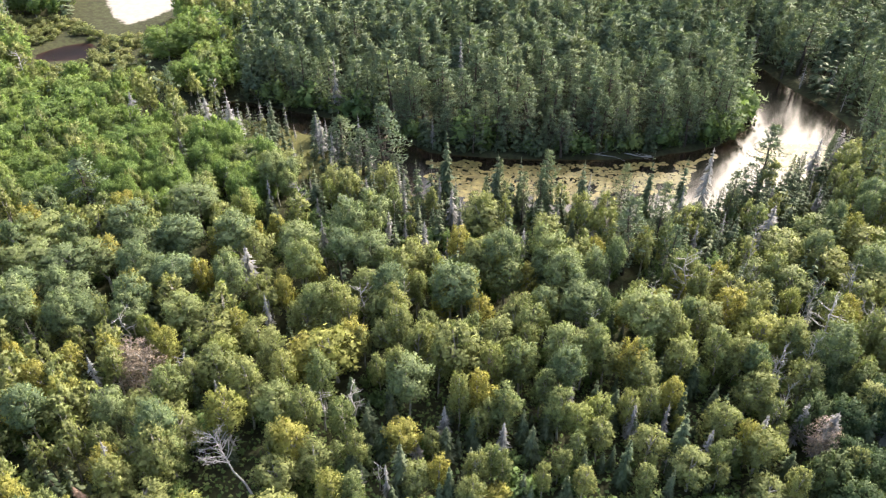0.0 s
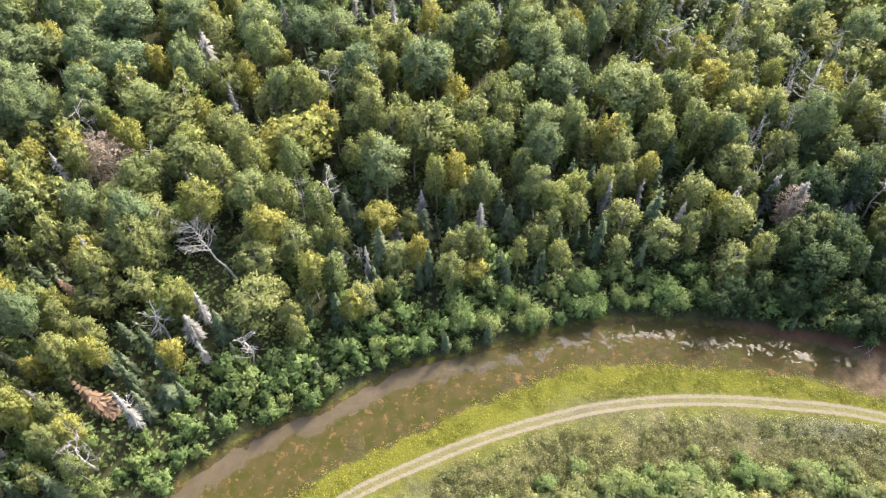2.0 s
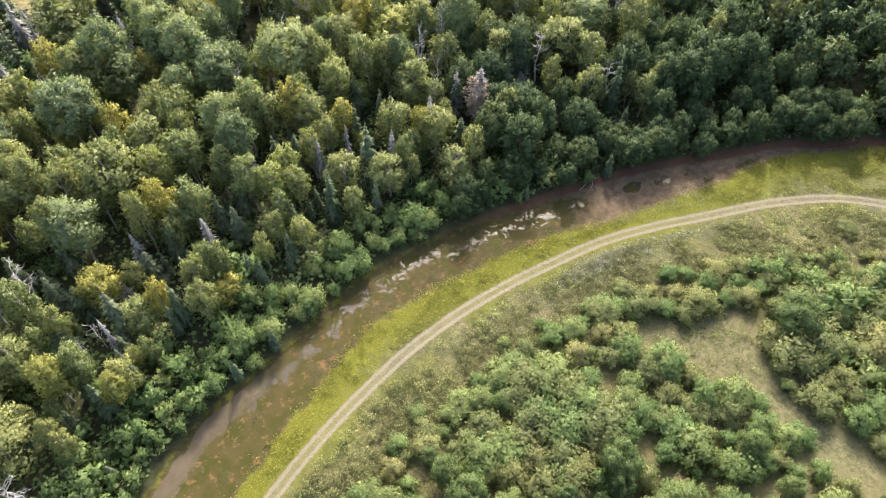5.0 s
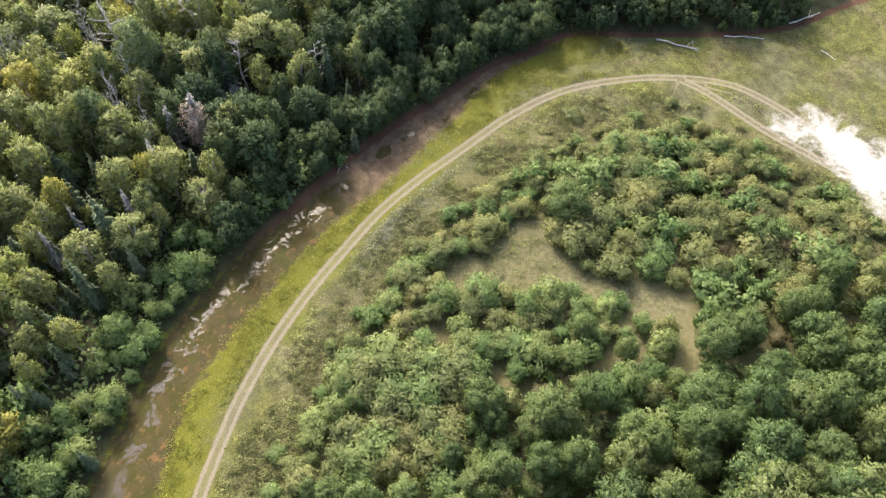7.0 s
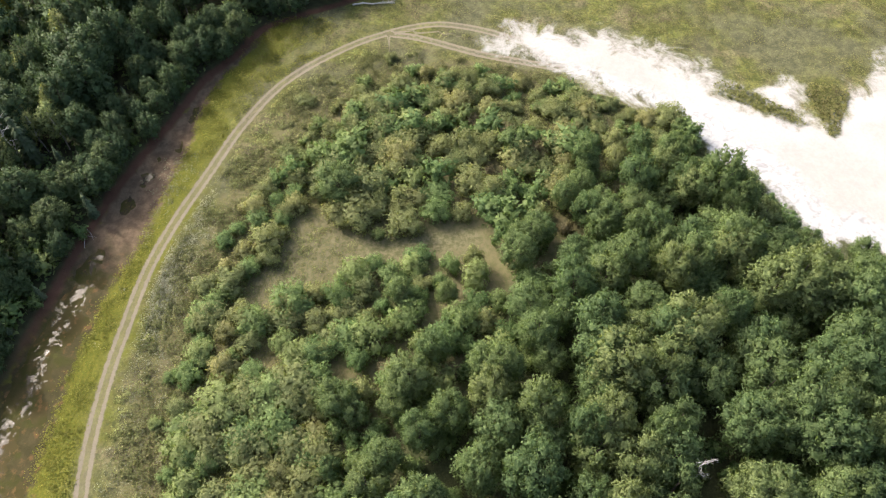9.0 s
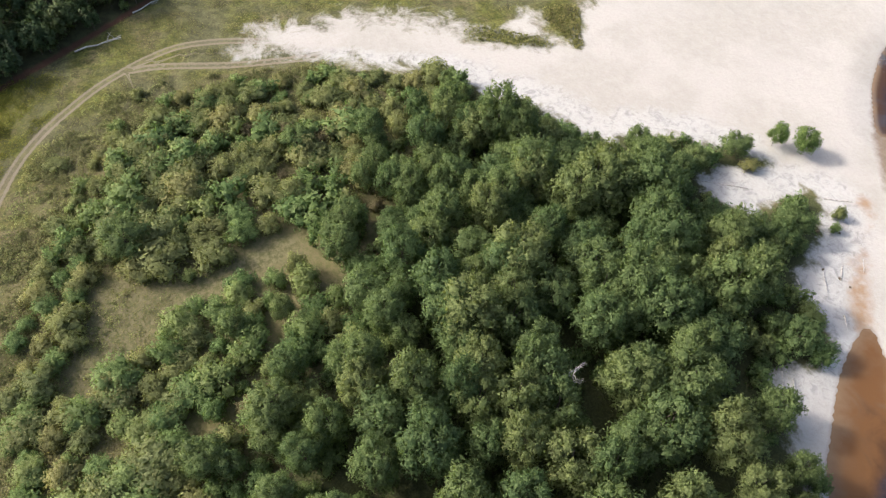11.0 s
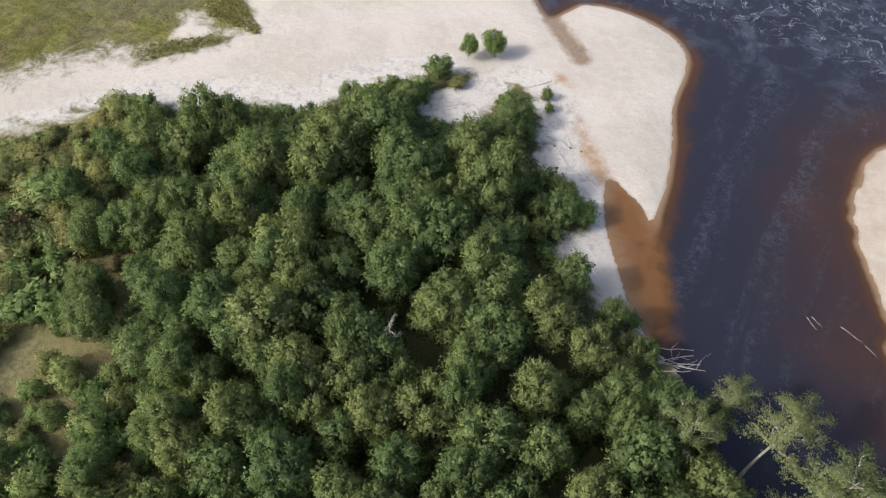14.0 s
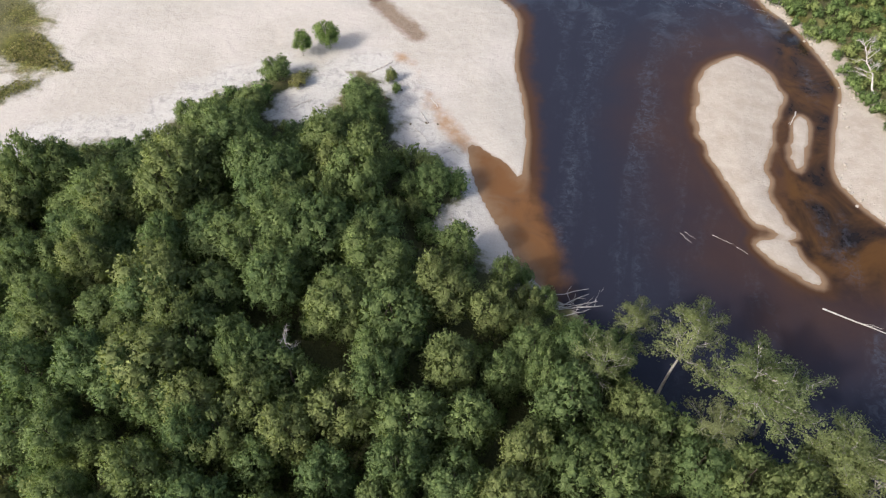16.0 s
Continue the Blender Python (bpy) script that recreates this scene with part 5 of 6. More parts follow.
# tall thin conifers standing before the open water
for q in curve([(-30, 186), (-12, 168), (8, 157), (26, 154.5), (45, 151.5), (62, 148.5), (80, 158), (98, 169), (116, 181)], 6):
    for _ in range(2):
        x, y = q + rng.normal(size=2) * [2.2, 2.2]
        u, v = rng.random(2)
        grow("spruce_tree" if u < 0.62 else "dead_spruce" if u < 0.82 else "pine_tree", x, y, 9 + (9 if x < 60 else 5) * v, rng.uniform(0.5, 0.75))

# thicket along the pond's far shore
for q in curve([(-73, 234), (-56, 227.5), (-43, 222.5), (-16, 207.5), (-4, 196.5), (11, 193.5), (29, 191.5), (55, 191.5), (73, 195.5), (91, 203), (102.5, 222), (112, 246)], 9):
    for _ in range(2):
        x, y = q + rng.normal(size=2) * [1.5, 0.8] + [-0.5, 1.6]
        grow("spruce_tree" if rng.random() < 0.8 else "alder_bush", x, y, rng.uniform(4, 13) if rng.random() < 0.8 else 3.0, rng.uniform(1.0, 1.4))

# small trees behind the alder belt
P = free(scatter(-75, 100, 30, 100, 4.4, 27), 0.7)
P = P[inside(P, NORTH)]
b = dist(P, BANK)
for (x, y), d in zip(P, b):
    u, v = rng.random(2)
    if 8 < d < 27 and u < 0.62:
        kind = choose(u / 0.62, (("spruce_tree", 0.42), ("birch_tree", 0.38), ("turning_birch", 0.06), ("dead_spruce", 0.07), ("dead_tree", 0.07)))
        grow(kind, x, y, 6 + 5.5 * v, rng.uniform(0.8, 1.15))

# undergrowth between the canopy trees: young spruce and brush
P = free(scatter(-130, 140, 40, 205, 5.2, 24), 0.4)
P = P[inside(P, NORTH)]
b, p, m = dist(P, BANK), signed(P, POND), signed(P, MARSH)
for i, (x, y) in enumerate(P):
    u, v = rng.random(2)
    if b[i] < 9 or p[i] > -2 or m[i] > -3 or abs(x) > 0.51 * y + 50:
        continue
    if u < 0.42:
        grow("spruce_tree", x, y, 5 + 6 * v, rng.uniform(0.9, 1.3))
    elif u < 0.85:
        grow("alder_bush", x, y, 3.5 + 3 * v, rng.uniform(1.0, 1.4))

# river flat south of the stream: bushes, then taller wood towards the river
bushy = scatter(-64, 112, -92, 42, 3.3, 22)
woody = scatter(-64, 112, -92, 42, 5.0, 25)
for P, tall in ((free(bushy, 0.8), False), (free(woody, 1.5), True)):
    P = P[inside(P, BUSH)]
    P = P[(np.maximum(signed(P, CLEARING), signed(P, CLEAR_B)) < -0.6) & (water_depth(P) < -1.0) & (dist(P, NOTCH) > 1.6)]
    e, beach, patch = signed(P, BUSH), signed(P, BEACH), waves(P, 16, 41)
    far = np.clip((78 - P[:, 0] + 14 - P[:, 1]) / 95, 0, 1) + 0.18 * patch
    for i, (x, y) in enumerate(P):
        u, v = rng.random(2)
        if np.hypot(x, y) < 17:
            continue
        low = far[i] < 0.42 or (e[i] < 3.5 and y > -20)
        if not tall and low:
            if (e[i] < 3 and y > -25 and u < 0.2) or (patch[i] < -0.55 and u < 0.4):
                continue
            h = (2.2 + 2.4 * v) * (0.62 + 0.65 * min(max(e[i], 0) / 12, 1))
            grow("willow_bush" if rng.random() < 0.55 else "alder_bush", x, y, h, rng.uniform(1.3, 1.95))
        elif tall and not low:
            h = 5.5 + 6.5 * min(max((far[i] - 0.42) / 0.35, 0), 1) + 2.0 * v
            if beach[i] > -9:
                h = min(h, (3.6 if x > 58 else 5.2) + 1.6 * v)
            if beach[i] > -2.5:
                continue
            grow("maple_tree", x, y, h * rng.uniform(0.8, 1.08), rng.uniform(0.72, 1.05) * (1.2 if h < 9 else 1.0))
        elif not tall and u < (0.85 if far[i] < 0.66 else 0.7) and beach[i] < -1.5:
            grow("alder_bush", x, y, 2.0 + 2.5 * v, rng.uniform(1.0, 1.4))

# bushes on the far bank of the river
P = free(scatter(-100, -32, -140, -66, 2.8, 23))
P = P[(P[:, 0] < np.interp(P[:, 1], [-140, -127, -118, -108, -99, -94, -84, -75, -66], [-29.5, -32.5, -38.5, -44.8, -47.6, -50.8, -56, -63, -80]))]
for x, y in P:
    grow("alder_bush", x, y, rng.uniform(1.8, 3.4), rng.uniform(1.1, 1.5))

# ------------------------------------------------------------------ plants: planted
BUILD = {
    "aspen_tree": (lambda s, c=1.0, z=1.0: broadleaf(s, 18, 4.2, int(1800 * c), 0.27 * z, 0.34, max(9, int(30 * c ** 0.5)), core=0.5, lobe=(0.24, 0.40)), LEAF_GREEN, BARK_PALE, "tall aspen with a rounded grey-green crown and pale trunk", "tree"),
    "birch_tree": (lambda s, c=1.0, z=1.0: broadleaf(s, 15, 3.0, int(1200 * c), 0.25 * z, 0.20, max(8, int(26 * c ** 0.5)), 7, 1.5, 0.42, 0.12, (0.22, 0.40), cone=0.30), LEAF_OLIVE, BARK_PALE, "birch with an olive-green crown and pale stem", "tree"),
    "turning_birch": (lambda s, c=1.0, z=1.0: broadleaf(s, 14, 2.9, int(1200 * c), 0.25 * z, 0.24, max(8, int(26 * c ** 0.5)), 7, 1.45, 0.42, 0.12, (0.22, 0.40), cone=0.30), LEAF_YELLOW, BARK_PALE, "birch whose crown is turning yellow in early autumn", "tree"),
    "drying_birch": (lambda s, c=1.0, z=1.0: broadleaf(s, 14, 2.9, int(2400 * c), 0.13 * z, 0.28, 24, 14, 1.4, 0.0, 0.15, (0.22, 0.38), cone=0.3), LEAF_TAN, BARK_PALE, "drying birch with a thin tan crown", "tree"),
    "maple_tree": (lambda s, c=1.0, z=1.0: broadleaf(s, 12, 4.2, int(2400 * c), 0.235 * z, 0.12, max(9, int(38 * c ** 0.5)), 5, 1.25, 0.48, 0.0, (0.20, 0.37), cone=0.12), LEAF_MAPLE, BARK_BROWN, "dense broadleaf tree with a dark green lobed crown", "tree"),
    "poplar_tree": (lambda s, c=1.0, z=1.0: broadleaf(s, 12, 4.2, int(2200 * c), 0.24 * z, 0.14, max(9, int(34 * c ** 0.5)), 5, 1.2, 0.48, 0.0, (0.20, 0.38), cone=0.1), LEAF_LIME, BARK_PALE, "leafy poplar with a bright yellow-green crown", "tree"),
    "black_alder": (lambda s, c=1.0, z=1.0: broadleaf(s, 12, 4.2, int(2000 * c), 0.24 * z, 0.12, max(9, int(34 * c ** 0.5)), 5, 1.3, 0.48, 0.0, (0.20, 0.37), cone=0.2), LEAF_SHADED_EDGE, BARK_BROWN, "alder at the forest's edge, its leaf colour darkened for shade", "tree"),
    "sparse_birch": (lambda s, c=1.0, z=1.0: open_birch(s, 16, 4.0, 17, 12, 30, 0.125), LEAF_THIN, BARK_DEAD, "thinning birch at the shore with white limbs showing", "tree"),
    "alder_bush": (lambda s, c=1.0, z=1.0: shrub(s, 4, 2.4, int(820 * c), 0.185 * z, max(4, int(8 * c ** 0.4))), LEAF_ALDER, BARK_BROWN, "bushy green alder with many stems", "bush"),
    "willow_bush": (lambda s, c=1.0, z=1.0: shrub(s, 3.5, 2.2, int(900 * c), 0.165 * z, max(4, int(8 * c ** 0.4))), LEAF_WILLOW, BARK_BROWN, "grey-green willow bush on the grassy flat", "bush"),
    "russet_bush": (lambda s, c=1.0, z=1.0: shrub(s, 3.5, 2.2, int(640 * c), 0.17 * z, 9), LEAF_RUSSET, BARK_BROWN, "brownish drying bush among green ones", "bush"),
    "spruce_tree": (lambda s, c=1.0, z=1.0: spruce(s, 13, 2.0, int(20 * c ** 0.4), 8 if c > 0.9 else 6, 0.05, 0.4, 3 if c > 0.9 else 1), NEEDLE_SPRUCE, BARK_BROWN, "slender dark green spruce with drooping boughs", "tree"),
    "pine_tree": (lambda s, c=1.0, z=1.0: pine(s, 22, 3.8, 12 if c > 0.3 else 9, 0.28, max(5, int(14 * c)), 0.42 * z, c > 0.3), NEEDLE_PINE, BARK_BROWN, "tall white pine with level tufted branches", "tree"),
    "dead_spruce": (lambda s, c=1.0, z=1.0: spruce(s, 12, 1.5, int(24 * c ** 0.5), 6, 0.2, 0.6, 2 if c > 0.9 else 1, 0.07, True), NEEDLE_DEAD, BARK_DEAD, "dead grey spruce with drooping bare twigs", "dead tree"),
    "dead_tree": (lambda s, c=1.0, z=1.0: bare_tree(s, 13, 3.0, 15, 7), BARK_DEAD, BARK_DEAD, "dead leafless tree with pale grey boughs", "dead tree"),
}
GROUP = {"tree": "trees of the mixed forest", "bush": "bushes of the river flat", "dead tree": "standing dead trees"}
MOST = {"poplar_tree": 60, "black_alder": 110, "pine_tree": 120, "dead_spruce": 150, "birch_tree": 200, "alder_bush": 240, "maple_tree": 300, "spruce_tree": 250, "aspen_tree": 90, "dead_tree": 90}


LEAN = {(-18.2, -39.4): (11, -3), (-25.6, -36.6): (8, -3), (-13.1, -42.2): (6, 0)}      # trees that hang out over the water


def ground_at(rows):
    return ground_height(np.array([(r[0], r[1]) for r in rows]))


for kind, rows in grown.items():
    make, foliage, bark, label, category = BUILD[kind]
    fixed = FIXED.get(kind, 0)
    mx, my = (8, -36) if kind == "maple_tree" else (30, 20)
    rest = sorted(rows[fixed:], key=lambda r: math.hypot(r[0] - mx, r[1] - my))
    rows = rows[:fixed] + rest
    Z = ground_at(rows)
    soft = {"dead tree": None}.get(category, kind not in ("spruce_tree", "pine_tree"))
    single = kinds(make, range(100, 106), foliage, bark, soft)
    crown_name = "branchwork" if category == "dead tree" else "crown"
    for (x, y, h, girth), z in list(zip(rows, Z))[:MOST.get(kind, 280)]:
        lean = LEAN.get((x, y), (0, 0))
        stand(kind, label, category, GROUP[category], single[int(rng.integers(6))], x, y, z - 0.05, h, girth, 0 if any(lean) else rng.uniform(0, 360), crown_name, tip=lean)
    more = [(x, y, z - 0.05, h, girth, rng.uniform(0, 6.28), rng.random()) for (x, y, h, girth), z in list(zip(rows, Z))[MOST.get(kind, 280):]]
    split = 232 if kind == "pine_tree" else 205
    mid, back = [r for r in more if r[1] < split], [r for r in more if r[1] >= split]
    if mid:
        mass(f"{kind}_stand", f"stand of many of the same: {label}", category, [make(s, 0.24, 1.95) for s in range(200, 206)], mid, foliage, bark, kind != "alder_bush", soft)
    if back:
        mass(f"far_{kind}_wood", f"far wood of many of the same: {label}", category, [make(s, 0.13, 2.7) for s in range(300, 306)], back, foliage, bark, kind in ("pine_tree", "dead_spruce", "dead_tree"), soft)


# ------------------------------------------------------------------ low plants
def carpet(name, label, P, size, lift, material, seed, wild=0.4, each=1, spread=0.5):
    """Grass and weeds: tussocks of small sprays on the ground, one piece of stuff."""
    g = np.random.default_rng(seed)
    s = Shape()
    P = np.repeat(P, each, 0)
    off = g.normal(size=P.shape) * spread * (each > 1)
    z = ground_height(P) + lift * np.exp(-(off ** 2).sum(1) / (2 * spread ** 2)) * g.uniform(0.4, 1.0, len(P))
    Q = np.column_stack([P + off, z])
    sprays(s, Q, unit(np.array([0, 0, 0.8]) + wild * g.normal(size=Q.shape)), size, g, 0.3)
    V, T = s.done()
    soft = np.repeat(unit(np.column_stack([off / spread * 0.5 * (each > 1), np.ones(len(P))]) + 0.22 * g.normal(size=Q.shape)), 4, 0)
    tone = np.repeat((waves(P, 9, seed) * 0.5 + 0.5 + 0.15 * g.normal(size=len(P))).clip(0, 0.99), 4)
    return tagged(new(name, mesh_of(name, V, facing(V, T, soft), [material], attrs=[("tone", tone)], normals=soft)), label, "grass", kind="stuff")


g = np.random.default_rng(70)
P = np.column_stack([g.uniform(-40, 128, 60000), g.uniform(0, 54, 60000)])
gd = -signed(P, np.vstack([GRASS, [(300, 27), (300, 600), (-300, 600), (-300, -20)]]))
tk = np.minimum(dist(P, TRACK), dist(P, TRACK_B))
inner = signed(P, BUSH)
clump = waves(P, 3.5, 71)
outside = ~inside(P, np.vstack([TRACK, [(100, -60), (-46, -60)]]))
vivid = (gd > -1.0 + 1.5 * clump) & outside & (tk > 1.5) & (g.random(len(P)) < np.where(clump > -0.05, 0.85, 0.08))
carpet("grass", "vivid yellow-green grass beside the stream", P[vivid & (gd < 13)], 0.10, 0.18, LEAF_GRASS, 72, 0.3, 7, 0.4)
P2 = np.column_stack([g.uniform(-30, 130, 150000), g.uniform(-66, 46, 150000)])
tk2 = np.minimum(dist(P2, TRACK), dist(P2, TRACK_B))
in2, cl2, sd2 = signed(P2, BUSH), waves(P2, 6, 73), sand_field(P2)
ring = inside(P2, np.vstack([TRACK, [(100, -60), (-46, -60)]])) | (in2 > 0)
low = ring & (tk2 > 2.2) & (sd2 < -0.5) & (in2 < 22) & (P2[:, 0] + P2[:, 1] > 20)
dense = g.random(len(P2)) < np.where(cl2 > 0.12 - 0.35 * np.clip((in2 + 5) / 6, 0, 1), 0.75, 0.04)
bare = np.maximum(signed(P2, CLEARING), signed(P2, CLEAR_B)) > -0.3
carpet("weeds", "olive and straw-coloured weeds of the flat", P2[low & dense & (~bare | (g.random(len(P2)) < 0.6))][:16000], 0.095, 0.16, LEAF_WEED, 74, 0.3, 5, 0.7)
P8 = P2[low & (tk2 > 2.6) & (~bare | (g.random(len(P2)) < 0.25))][-9000:]
P8 = P8[waves(P8, 7, 84) > 0.0]
carpet("tall_herbs", "mounds of grey-green and olive tall herbs", P8[:1900], 0.125, 0.65, LEAF_WILLOW, 85, 0.45, 26, 0.48)
P9 = P2[low & (in2 > -8) & (in2 < 3) & (tk2 > 2.6)]
P9 = P9[waves(P9, 4.5, 86) + 0.08 * signed(P9, BUSH) > -0.35][::3]
carpet("herb_belt", "tall grey-green herbs at the edge of the bushes", P9[:3000], 0.12, 0.85, LEAF_WEED_GREEN, 87, 0.5, 18, 0.42)
P3 = np.column_stack([g.normal(63, 5, 1500), g.normal(39.5, 1.3, 1500)])
P3 = np.vstack([P3, np.column_stack([g.normal(75, 6, 500), g.normal(36, 1.5, 500)]), np.column_stack([g.uniform(30, 90, 900), g.normal(39.5, 2.5, 900)])])
P3 = P3[np.minimum(dist(P3, TRACK), dist(P3, TRACK_B)) > 2.2]
carpet("wormwood", "pale grey-green wormwood and small white flowers", P3[::2], 0.085, 0.3, LEAF_PALE, 75, 0.4, 12, 0.4)
P4 = np.column_stack([g.uniform(100, 190, 26000), g.uniform(-110, 30, 26000)])
P4 = P4[(signed(P4, NORTH) < -1) & (sand_field(P4) < -0.5) & (np.minimum(dist(P4, TRACK), dist(P4, TRACK_B)) > 2) & ~inside(P4, np.vstack([TRACK, [(100, -60), (-46, -60)]]))]
P4 = P4[g.random(len(P4)) < np.where(waves(P4, 5, 76) > 0.1, 0.9, 0.06)]
carpet("meadow_grass", "rough olive meadow grass beyond the track", P4, 0.11, 0.14, LEAF_WEED, 77, 0.3, 8, 0.7)
for i, v in enumerate(VEG):
    c = v.mean(0)
    P5 = np.column_stack([g.normal(c[0], 5, 2500), g.normal(c[1], 5, 2500)])
    P5 = P5[signed(P5, v) > -0.3]
    carpet("beach_grass", "patch of beach grass on the sand", P5, 0.22, 0.4, LEAF_WEED, 78 + i)

# ferns and brush on the forest floor
P7 = np.column_stack([g.uniform(-90, 130, 60000), g.uniform(20, 125, 60000)])
P7 = P7[(signed(P7, NORTH) > 0.8) & (dist(P7, BANK) < 42)][:17000]
carpet("undergrowth", "green ferns and brush on the forest floor", P7, 0.40, 1.3, LEAF_ALDER, 81, 0.45)

# lily pads on the pond
P6 = np.column_stack([g.uniform(-10, 132, 22000), g.uniform(158, 210, 22000)])
east_pads = ((P6[:, 0] - 112) / 16) ** 2 + ((P6[:, 1] - 190) / 10) ** 2 < 1
keep = (signed(P6, POND) > 0.5) & ((signed(P6, PADS) > 3 * waves(P6, 8, 79)) | east_pads) & (waves(P6, 5, 80) > -0.25)
P6 = P6[keep][:5200]
ang = np.arange(7) / 7 * 2 * math.pi
rad = g.uniform(0.28, 0.75, (len(P6), 1)) * g.uniform(0.75, 1.15, (len(P6), 7))
ring = np.stack([P6[:, :1] + rad * np.cos(ang), P6[:, 1:] + rad * np.sin(ang), np.full((len(P6), 7), -0.28) + g.uniform(-0.01, 0.02, (len(P6), 7))], 2)
fan = np.array([(0, i, i + 1) for i in range(1, 6)])
me = mesh_of("lily_pads", ring.reshape(-1, 3), (np.arange(len(P6))[:, None, None] * 7 + fan).reshape(-1, 3), [LEAF_PAD], attrs=[("tone", np.repeat(g.random(len(P6)), 7))])
tagged(new("lily_pads", me), "carpet of yellowing lily pads on the pond", "water plants", kind="stuff")


# ------------------------------------------------------------------ driftwood, stones, fallen trees
def driftwood(a, b, r, seed, arms=3, label="pale weathered driftwood log on the shore", za=0.1, zb=0.15):
    """A fallen stem with broken branches, lying from a to b."""
    g = np.random.default_rng(seed)
    a, b = np.array([*a, za]), np.array([*b, zb])
    ob = new("driftwood_log")
    ob.location = a
    s = Shape()
    limb(s, bent(g, (0, 0, 0), b - a, 5, 0.02), r, r * 0.45, 6)
    V, T = s.done()
    p = new("stem", mesh_of("stem", V, T, [BARK_DEAD], smooth=True))
    p.parent = ob
    for i in range(arms):
        s = Shape()
        u = g.uniform(0.45, 1.0)
        q = (b - a) * u
        d = unit(b - a + g.normal(size=3) * [1, 1, 0.25] * np.linalg.norm(b - a) * 0.7)
        d[2] = abs(d[2])
        limb(s, bent(g, q, q + d * np.linalg.norm(b - a) * g.uniform(0.15, 0.35), 3, 0.08), r * 0.4, r * 0.15, 4)
        V, T = s.done()
        p = new("branch", mesh_of("branch", V, T, [BARK_DEAD], smooth=True))
        p.parent = ob
    return tagged(ob, label, "log", "driftwood of the river")


driftwood((-38.5, -57.3), (-46.5, -55.2), 0.12, 1, 3, "long bleached driftwood log in shallow river water", -0.42, -0.40)
driftwood((-36.9, -96), (-35.9, -92.5), 0.10, 2, 1, "thin pale snag lying in the side channel", -0.45, -0.42)
for i, (a, b) in enumerate((((-2.5, -47.5), (-9.6, -51.2)), ((-3, -49), (-9, -50.2)), ((-4, -48.2), (-8.4, -52)), ((-2, -48.8), (-7.5, -49.2)), ((-5.5, -47.4), (-8.8, -49.6)), ((-1.8, -49.6), (-8.2, -52.6)), ((-3.2, -47.9), (-10.4, -50.4)))):
    driftwood(a, b, 0.075, 10 + i, 2, "grey log of a jam at the tip of the wooded shore", -0.05 + 0.07 * i, -0.40 + 0.08 * i)
driftwood((33.4, -88.2), (30.6, -91.5), 0.16, 20, 2, "pale driftwood log lying on white sand", 0.1, 0.25)
driftwood((46, -73.5), (41, -79), 0.10, 21, 4, "bleached branches stranded on white sand")
driftwood((12.5, -60), (8.8, -57.5), 0.13, 22, 3, "fallen stem at the sandy foot of the wood", 0.2, 0.5)
driftwood((14, -59.5), (10, -56), 0.10, 23, 3, "fallen stem at the sandy foot of the wood", 0.2, 0.6)
driftwood((23, -77), (19.5, -74), 0.09, 24, 3, "grey driftwood branches on white sand")
for i, (a, b) in enumerate((((22.5, -80.5), (20.8, -78.2)), ((21.8, -84.2), (20.2, -82.4)), ((16.2, -74.0), (14.3, -72.4)), ((24.0, -72.6), (21.6, -71.4)), ((11.6, -58.8), (9.6, -56.6)))):
    driftwood(a, b, 0.11, 50 + i, 5, "grey tangle of drift branches on white sand", 0.05, 0.2)
for i, (a, b) in enumerate((((-19.8, -65.6), (-21.4, -64.2)), ((-20.4, -66.0), (-21.6, -65.2)), ((-24.2, -66.4), (-26.6, -65.4)), ((-27.6, -65.0), (-29.0, -64.2)))):
    driftwood(a, b, 0.035, 60 + i, 2, "thin pale snag stranded in shallow river water", -0.46, -0.38)
driftwood((131, 10), (131, 1), 0.20, 30, 5, "heap of drift branches at the meadow's edge", 0.3, 0.4)
driftwood((138, -3), (140.5, -11), 0.17, 31, 2, "grey log lying along the forest edge", 0.3, 0.3)
driftwood((148, -15), (154, -20.5), 0.22, 32, 3, "pale fallen trunk across the end of the stream", 0.4, 0.8)
driftwood((141.5, -22.5), (139.5, -25.5), 0.12, 33, 1, "short grey log in the meadow", 0.15, 0.15)
driftwood((32, 195), (50, 191), 0.25, 34, 6, "grey fallen tree along the pond's far shore", 0.3, 0.3)
driftwood((52, 193), (64, 190.5), 0.22, 35, 8, "tangle of bleached roots on the pond's shore", 0.4, 0.2)
driftwood((80.5, 55), (70, 53.2), 0.10, 36, 3, "thin log along the cut bank of the stream", 0.3, 0.1)

# stranded stones and debris along the far bank and the beach
def stones(rows, seed, material, label):
    g = np.random.default_rng(seed)
    iv, it = ico()
    meshes = [mesh_of("stone", iv * g.uniform(0.7, 1.2, (len(iv), 1)) * [1, 0.8, 0.55], it, [material]) for _ in range(4)]
    for x, y in rows:
        ob = new("stone", meshes[int(g.integers(4))])
        k = g.uniform(0.15, 0.42)
        z = max(float(ground_height(np.array([[x, y]]))[0]), -0.45)
        ob.matrix_world = pose(x, y, z + 0.05, 0, 0, g.uniform(0, 360)) @ Matrix.Diagonal((k, k, k, 1))
        tagged(ob, label, "stone", "stones of the shore")


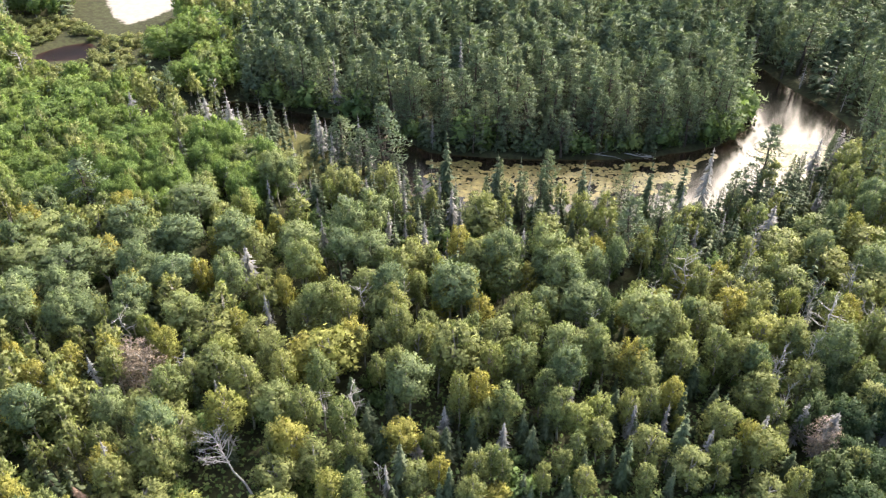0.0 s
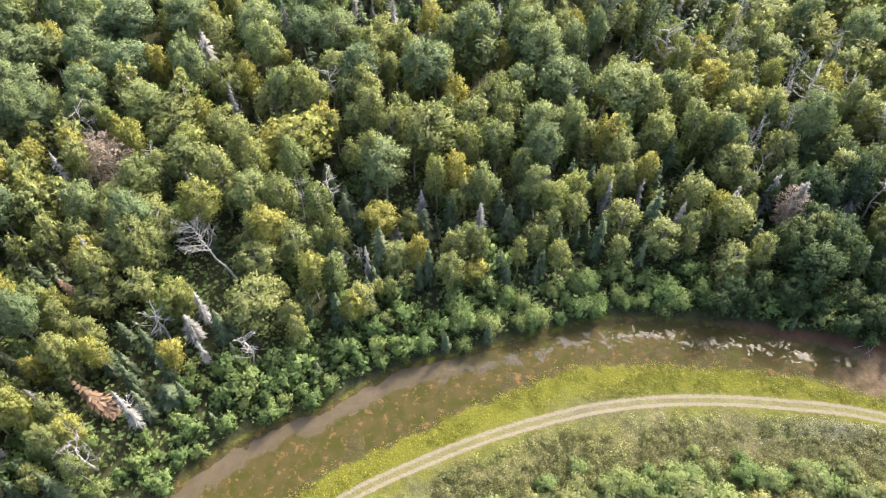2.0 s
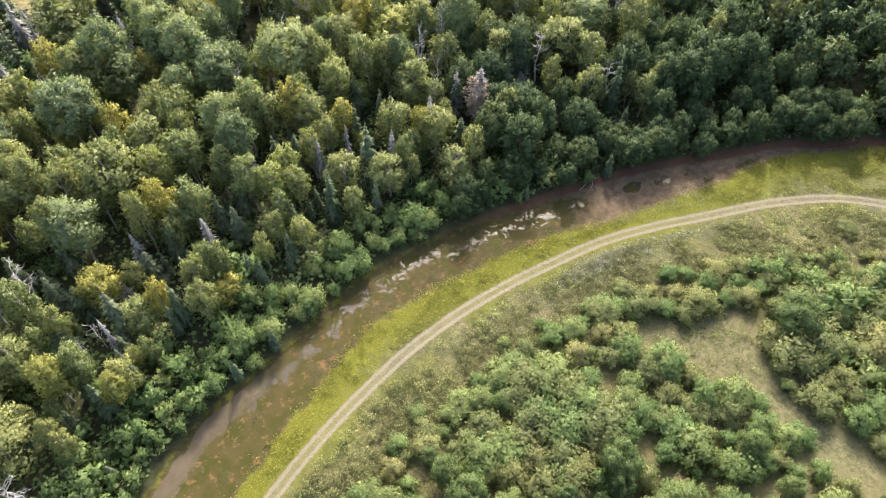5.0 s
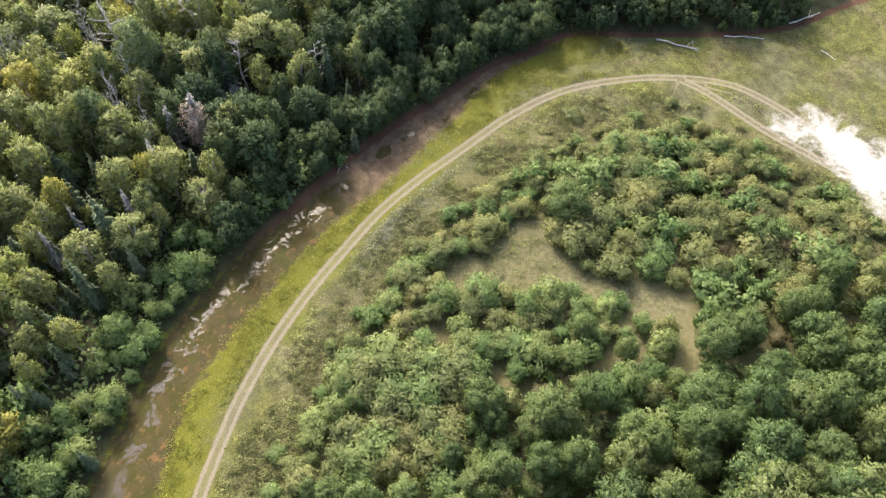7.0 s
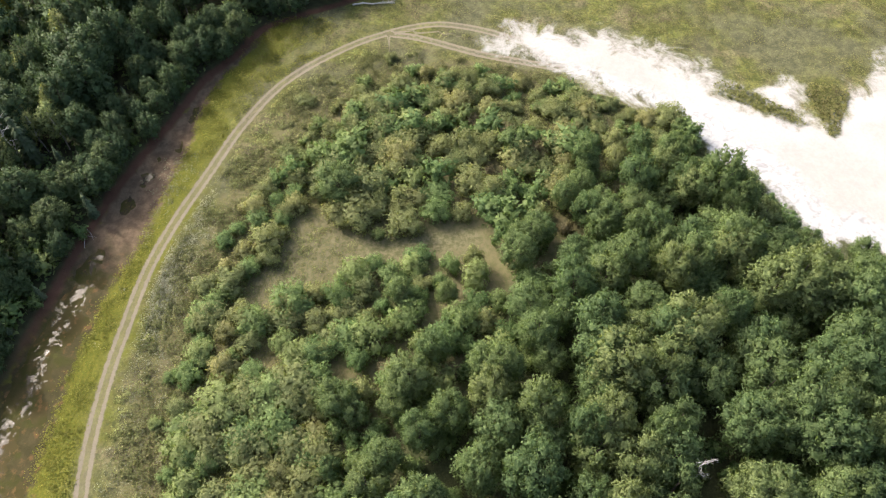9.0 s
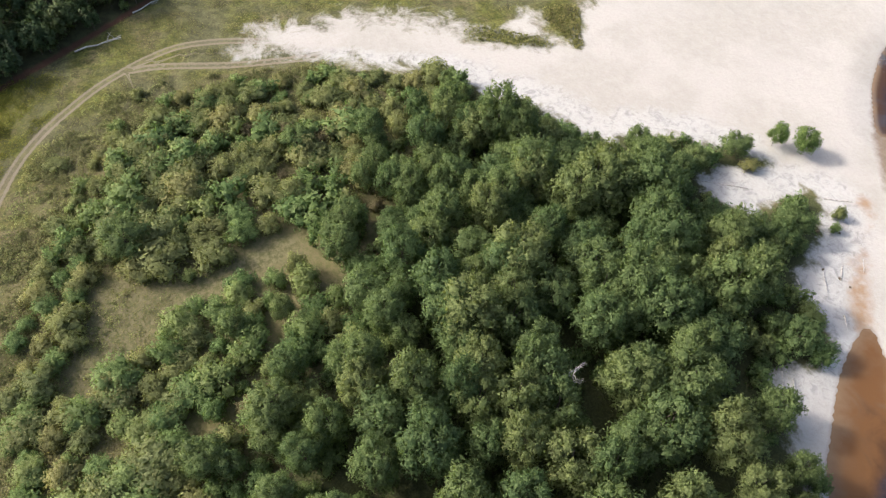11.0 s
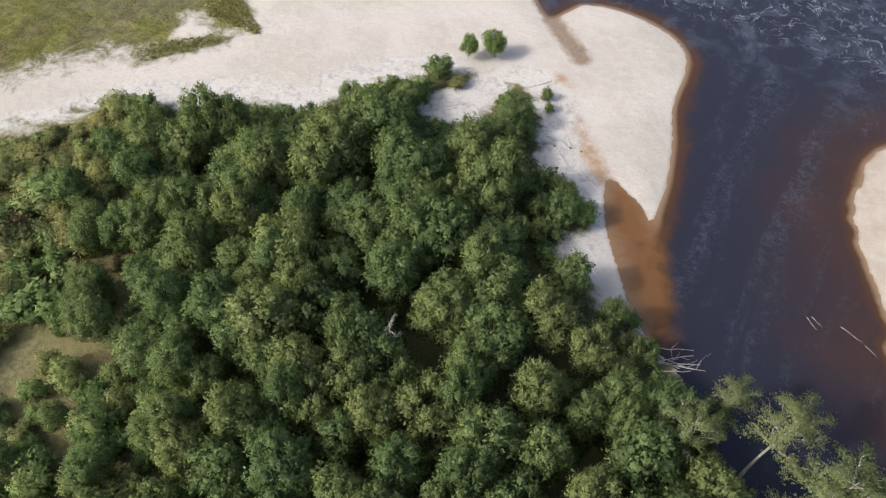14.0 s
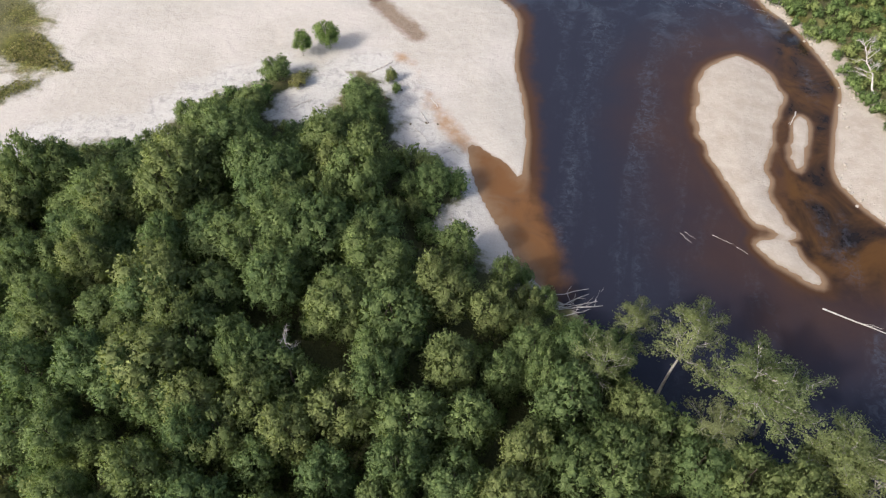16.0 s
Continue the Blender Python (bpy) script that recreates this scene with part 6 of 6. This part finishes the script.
STONE = bark_material("stone_pale", (0.300, 0.275, 0.240), (0.420, 0.390, 0.350), 4.0)
SNAG = bark_material("sodden_wood", (0.090, 0.066, 0.045), (0.160, 0.120, 0.085), 5.0)
edge = curve([(-32.5, -127), (-37.5, -120), (-41.8, -113), (-45, -104), (-44.2, -97), (-43, -84), (-45, -78.5), (-50, -73)], 9)
stones([tuple(q + g.normal(size=2) * [0.7, 0.5] + [-0.4, 0]) for q in edge], 40, STONE, "pale stone at the water's edge of the far bank")
stones([(x, y) for x, y in np.column_stack([g.uniform(16, 30, 14), g.uniform(-86, -72, 14)]) if abs((x - 16) * 1.0 + (y + 73) * 1.0 - 1) < 3.5], 41, SNAG, "dark lump of driftwood on white sand")

# a toppled dead tree and two rust-brown conifers in the edge of the forest
def toppled(name, label, shape, foliage, bark, x, y, z, tip, turn, height, top):
    (wv, wt), (cv, ct, _) = shape
    v = (mesh_of("trunk", wv, wt, [bark], smooth=True), mesh_of("branchwork", cv, ct, [foliage], attrs=[("tone", np.zeros(len(cv)))]), top, [])
    ob = stand(name, label, "dead tree", "standing dead trees", v, x, y, z, height, 1.0, 0, "branchwork")
    ob.matrix_world = Matrix.Translation((x, y, z)) @ Matrix.Rotation(radians(turn), 4, "Z") @ Matrix.Rotation(radians(tip), 4, "Y")
    return ob


toppled("dead_tree", "toppled bleached tree with a wide bare crown", bare_tree(7, 13, 4.4, 30, 12, fork=0.48), BARK_DEAD, BARK_DEAD, -32.5, 71, 1.5, 48, 140, 12.5, 12.5)
toppled("dead_spruce", "leaning rust-brown dead spruce above the bushes", spruce(8, 10, 2.3, 20, 8, 0.1, 0.4), NEEDLE_RUST, BARK_DEAD, -47.5, 46.5, 0.6, 38, 150, 10, 10)
toppled("dead_spruce", "rust-brown dead spruce among green birches", spruce(9, 11, 1.8, 20, 8, 0.1, 0.4), NEEDLE_RUST, BARK_DEAD, -56, 66, 0.6, 8, 200, 11, 11)
toppled("dead_tree", "bleached dead tree fallen over the far river bank", bare_tree(12, 11, 2.8, 18, 9, fork=0.30), BARK_DEAD, BARK_DEAD, -49.5, -101.5, 0.3, 66, -72, 11, 11)
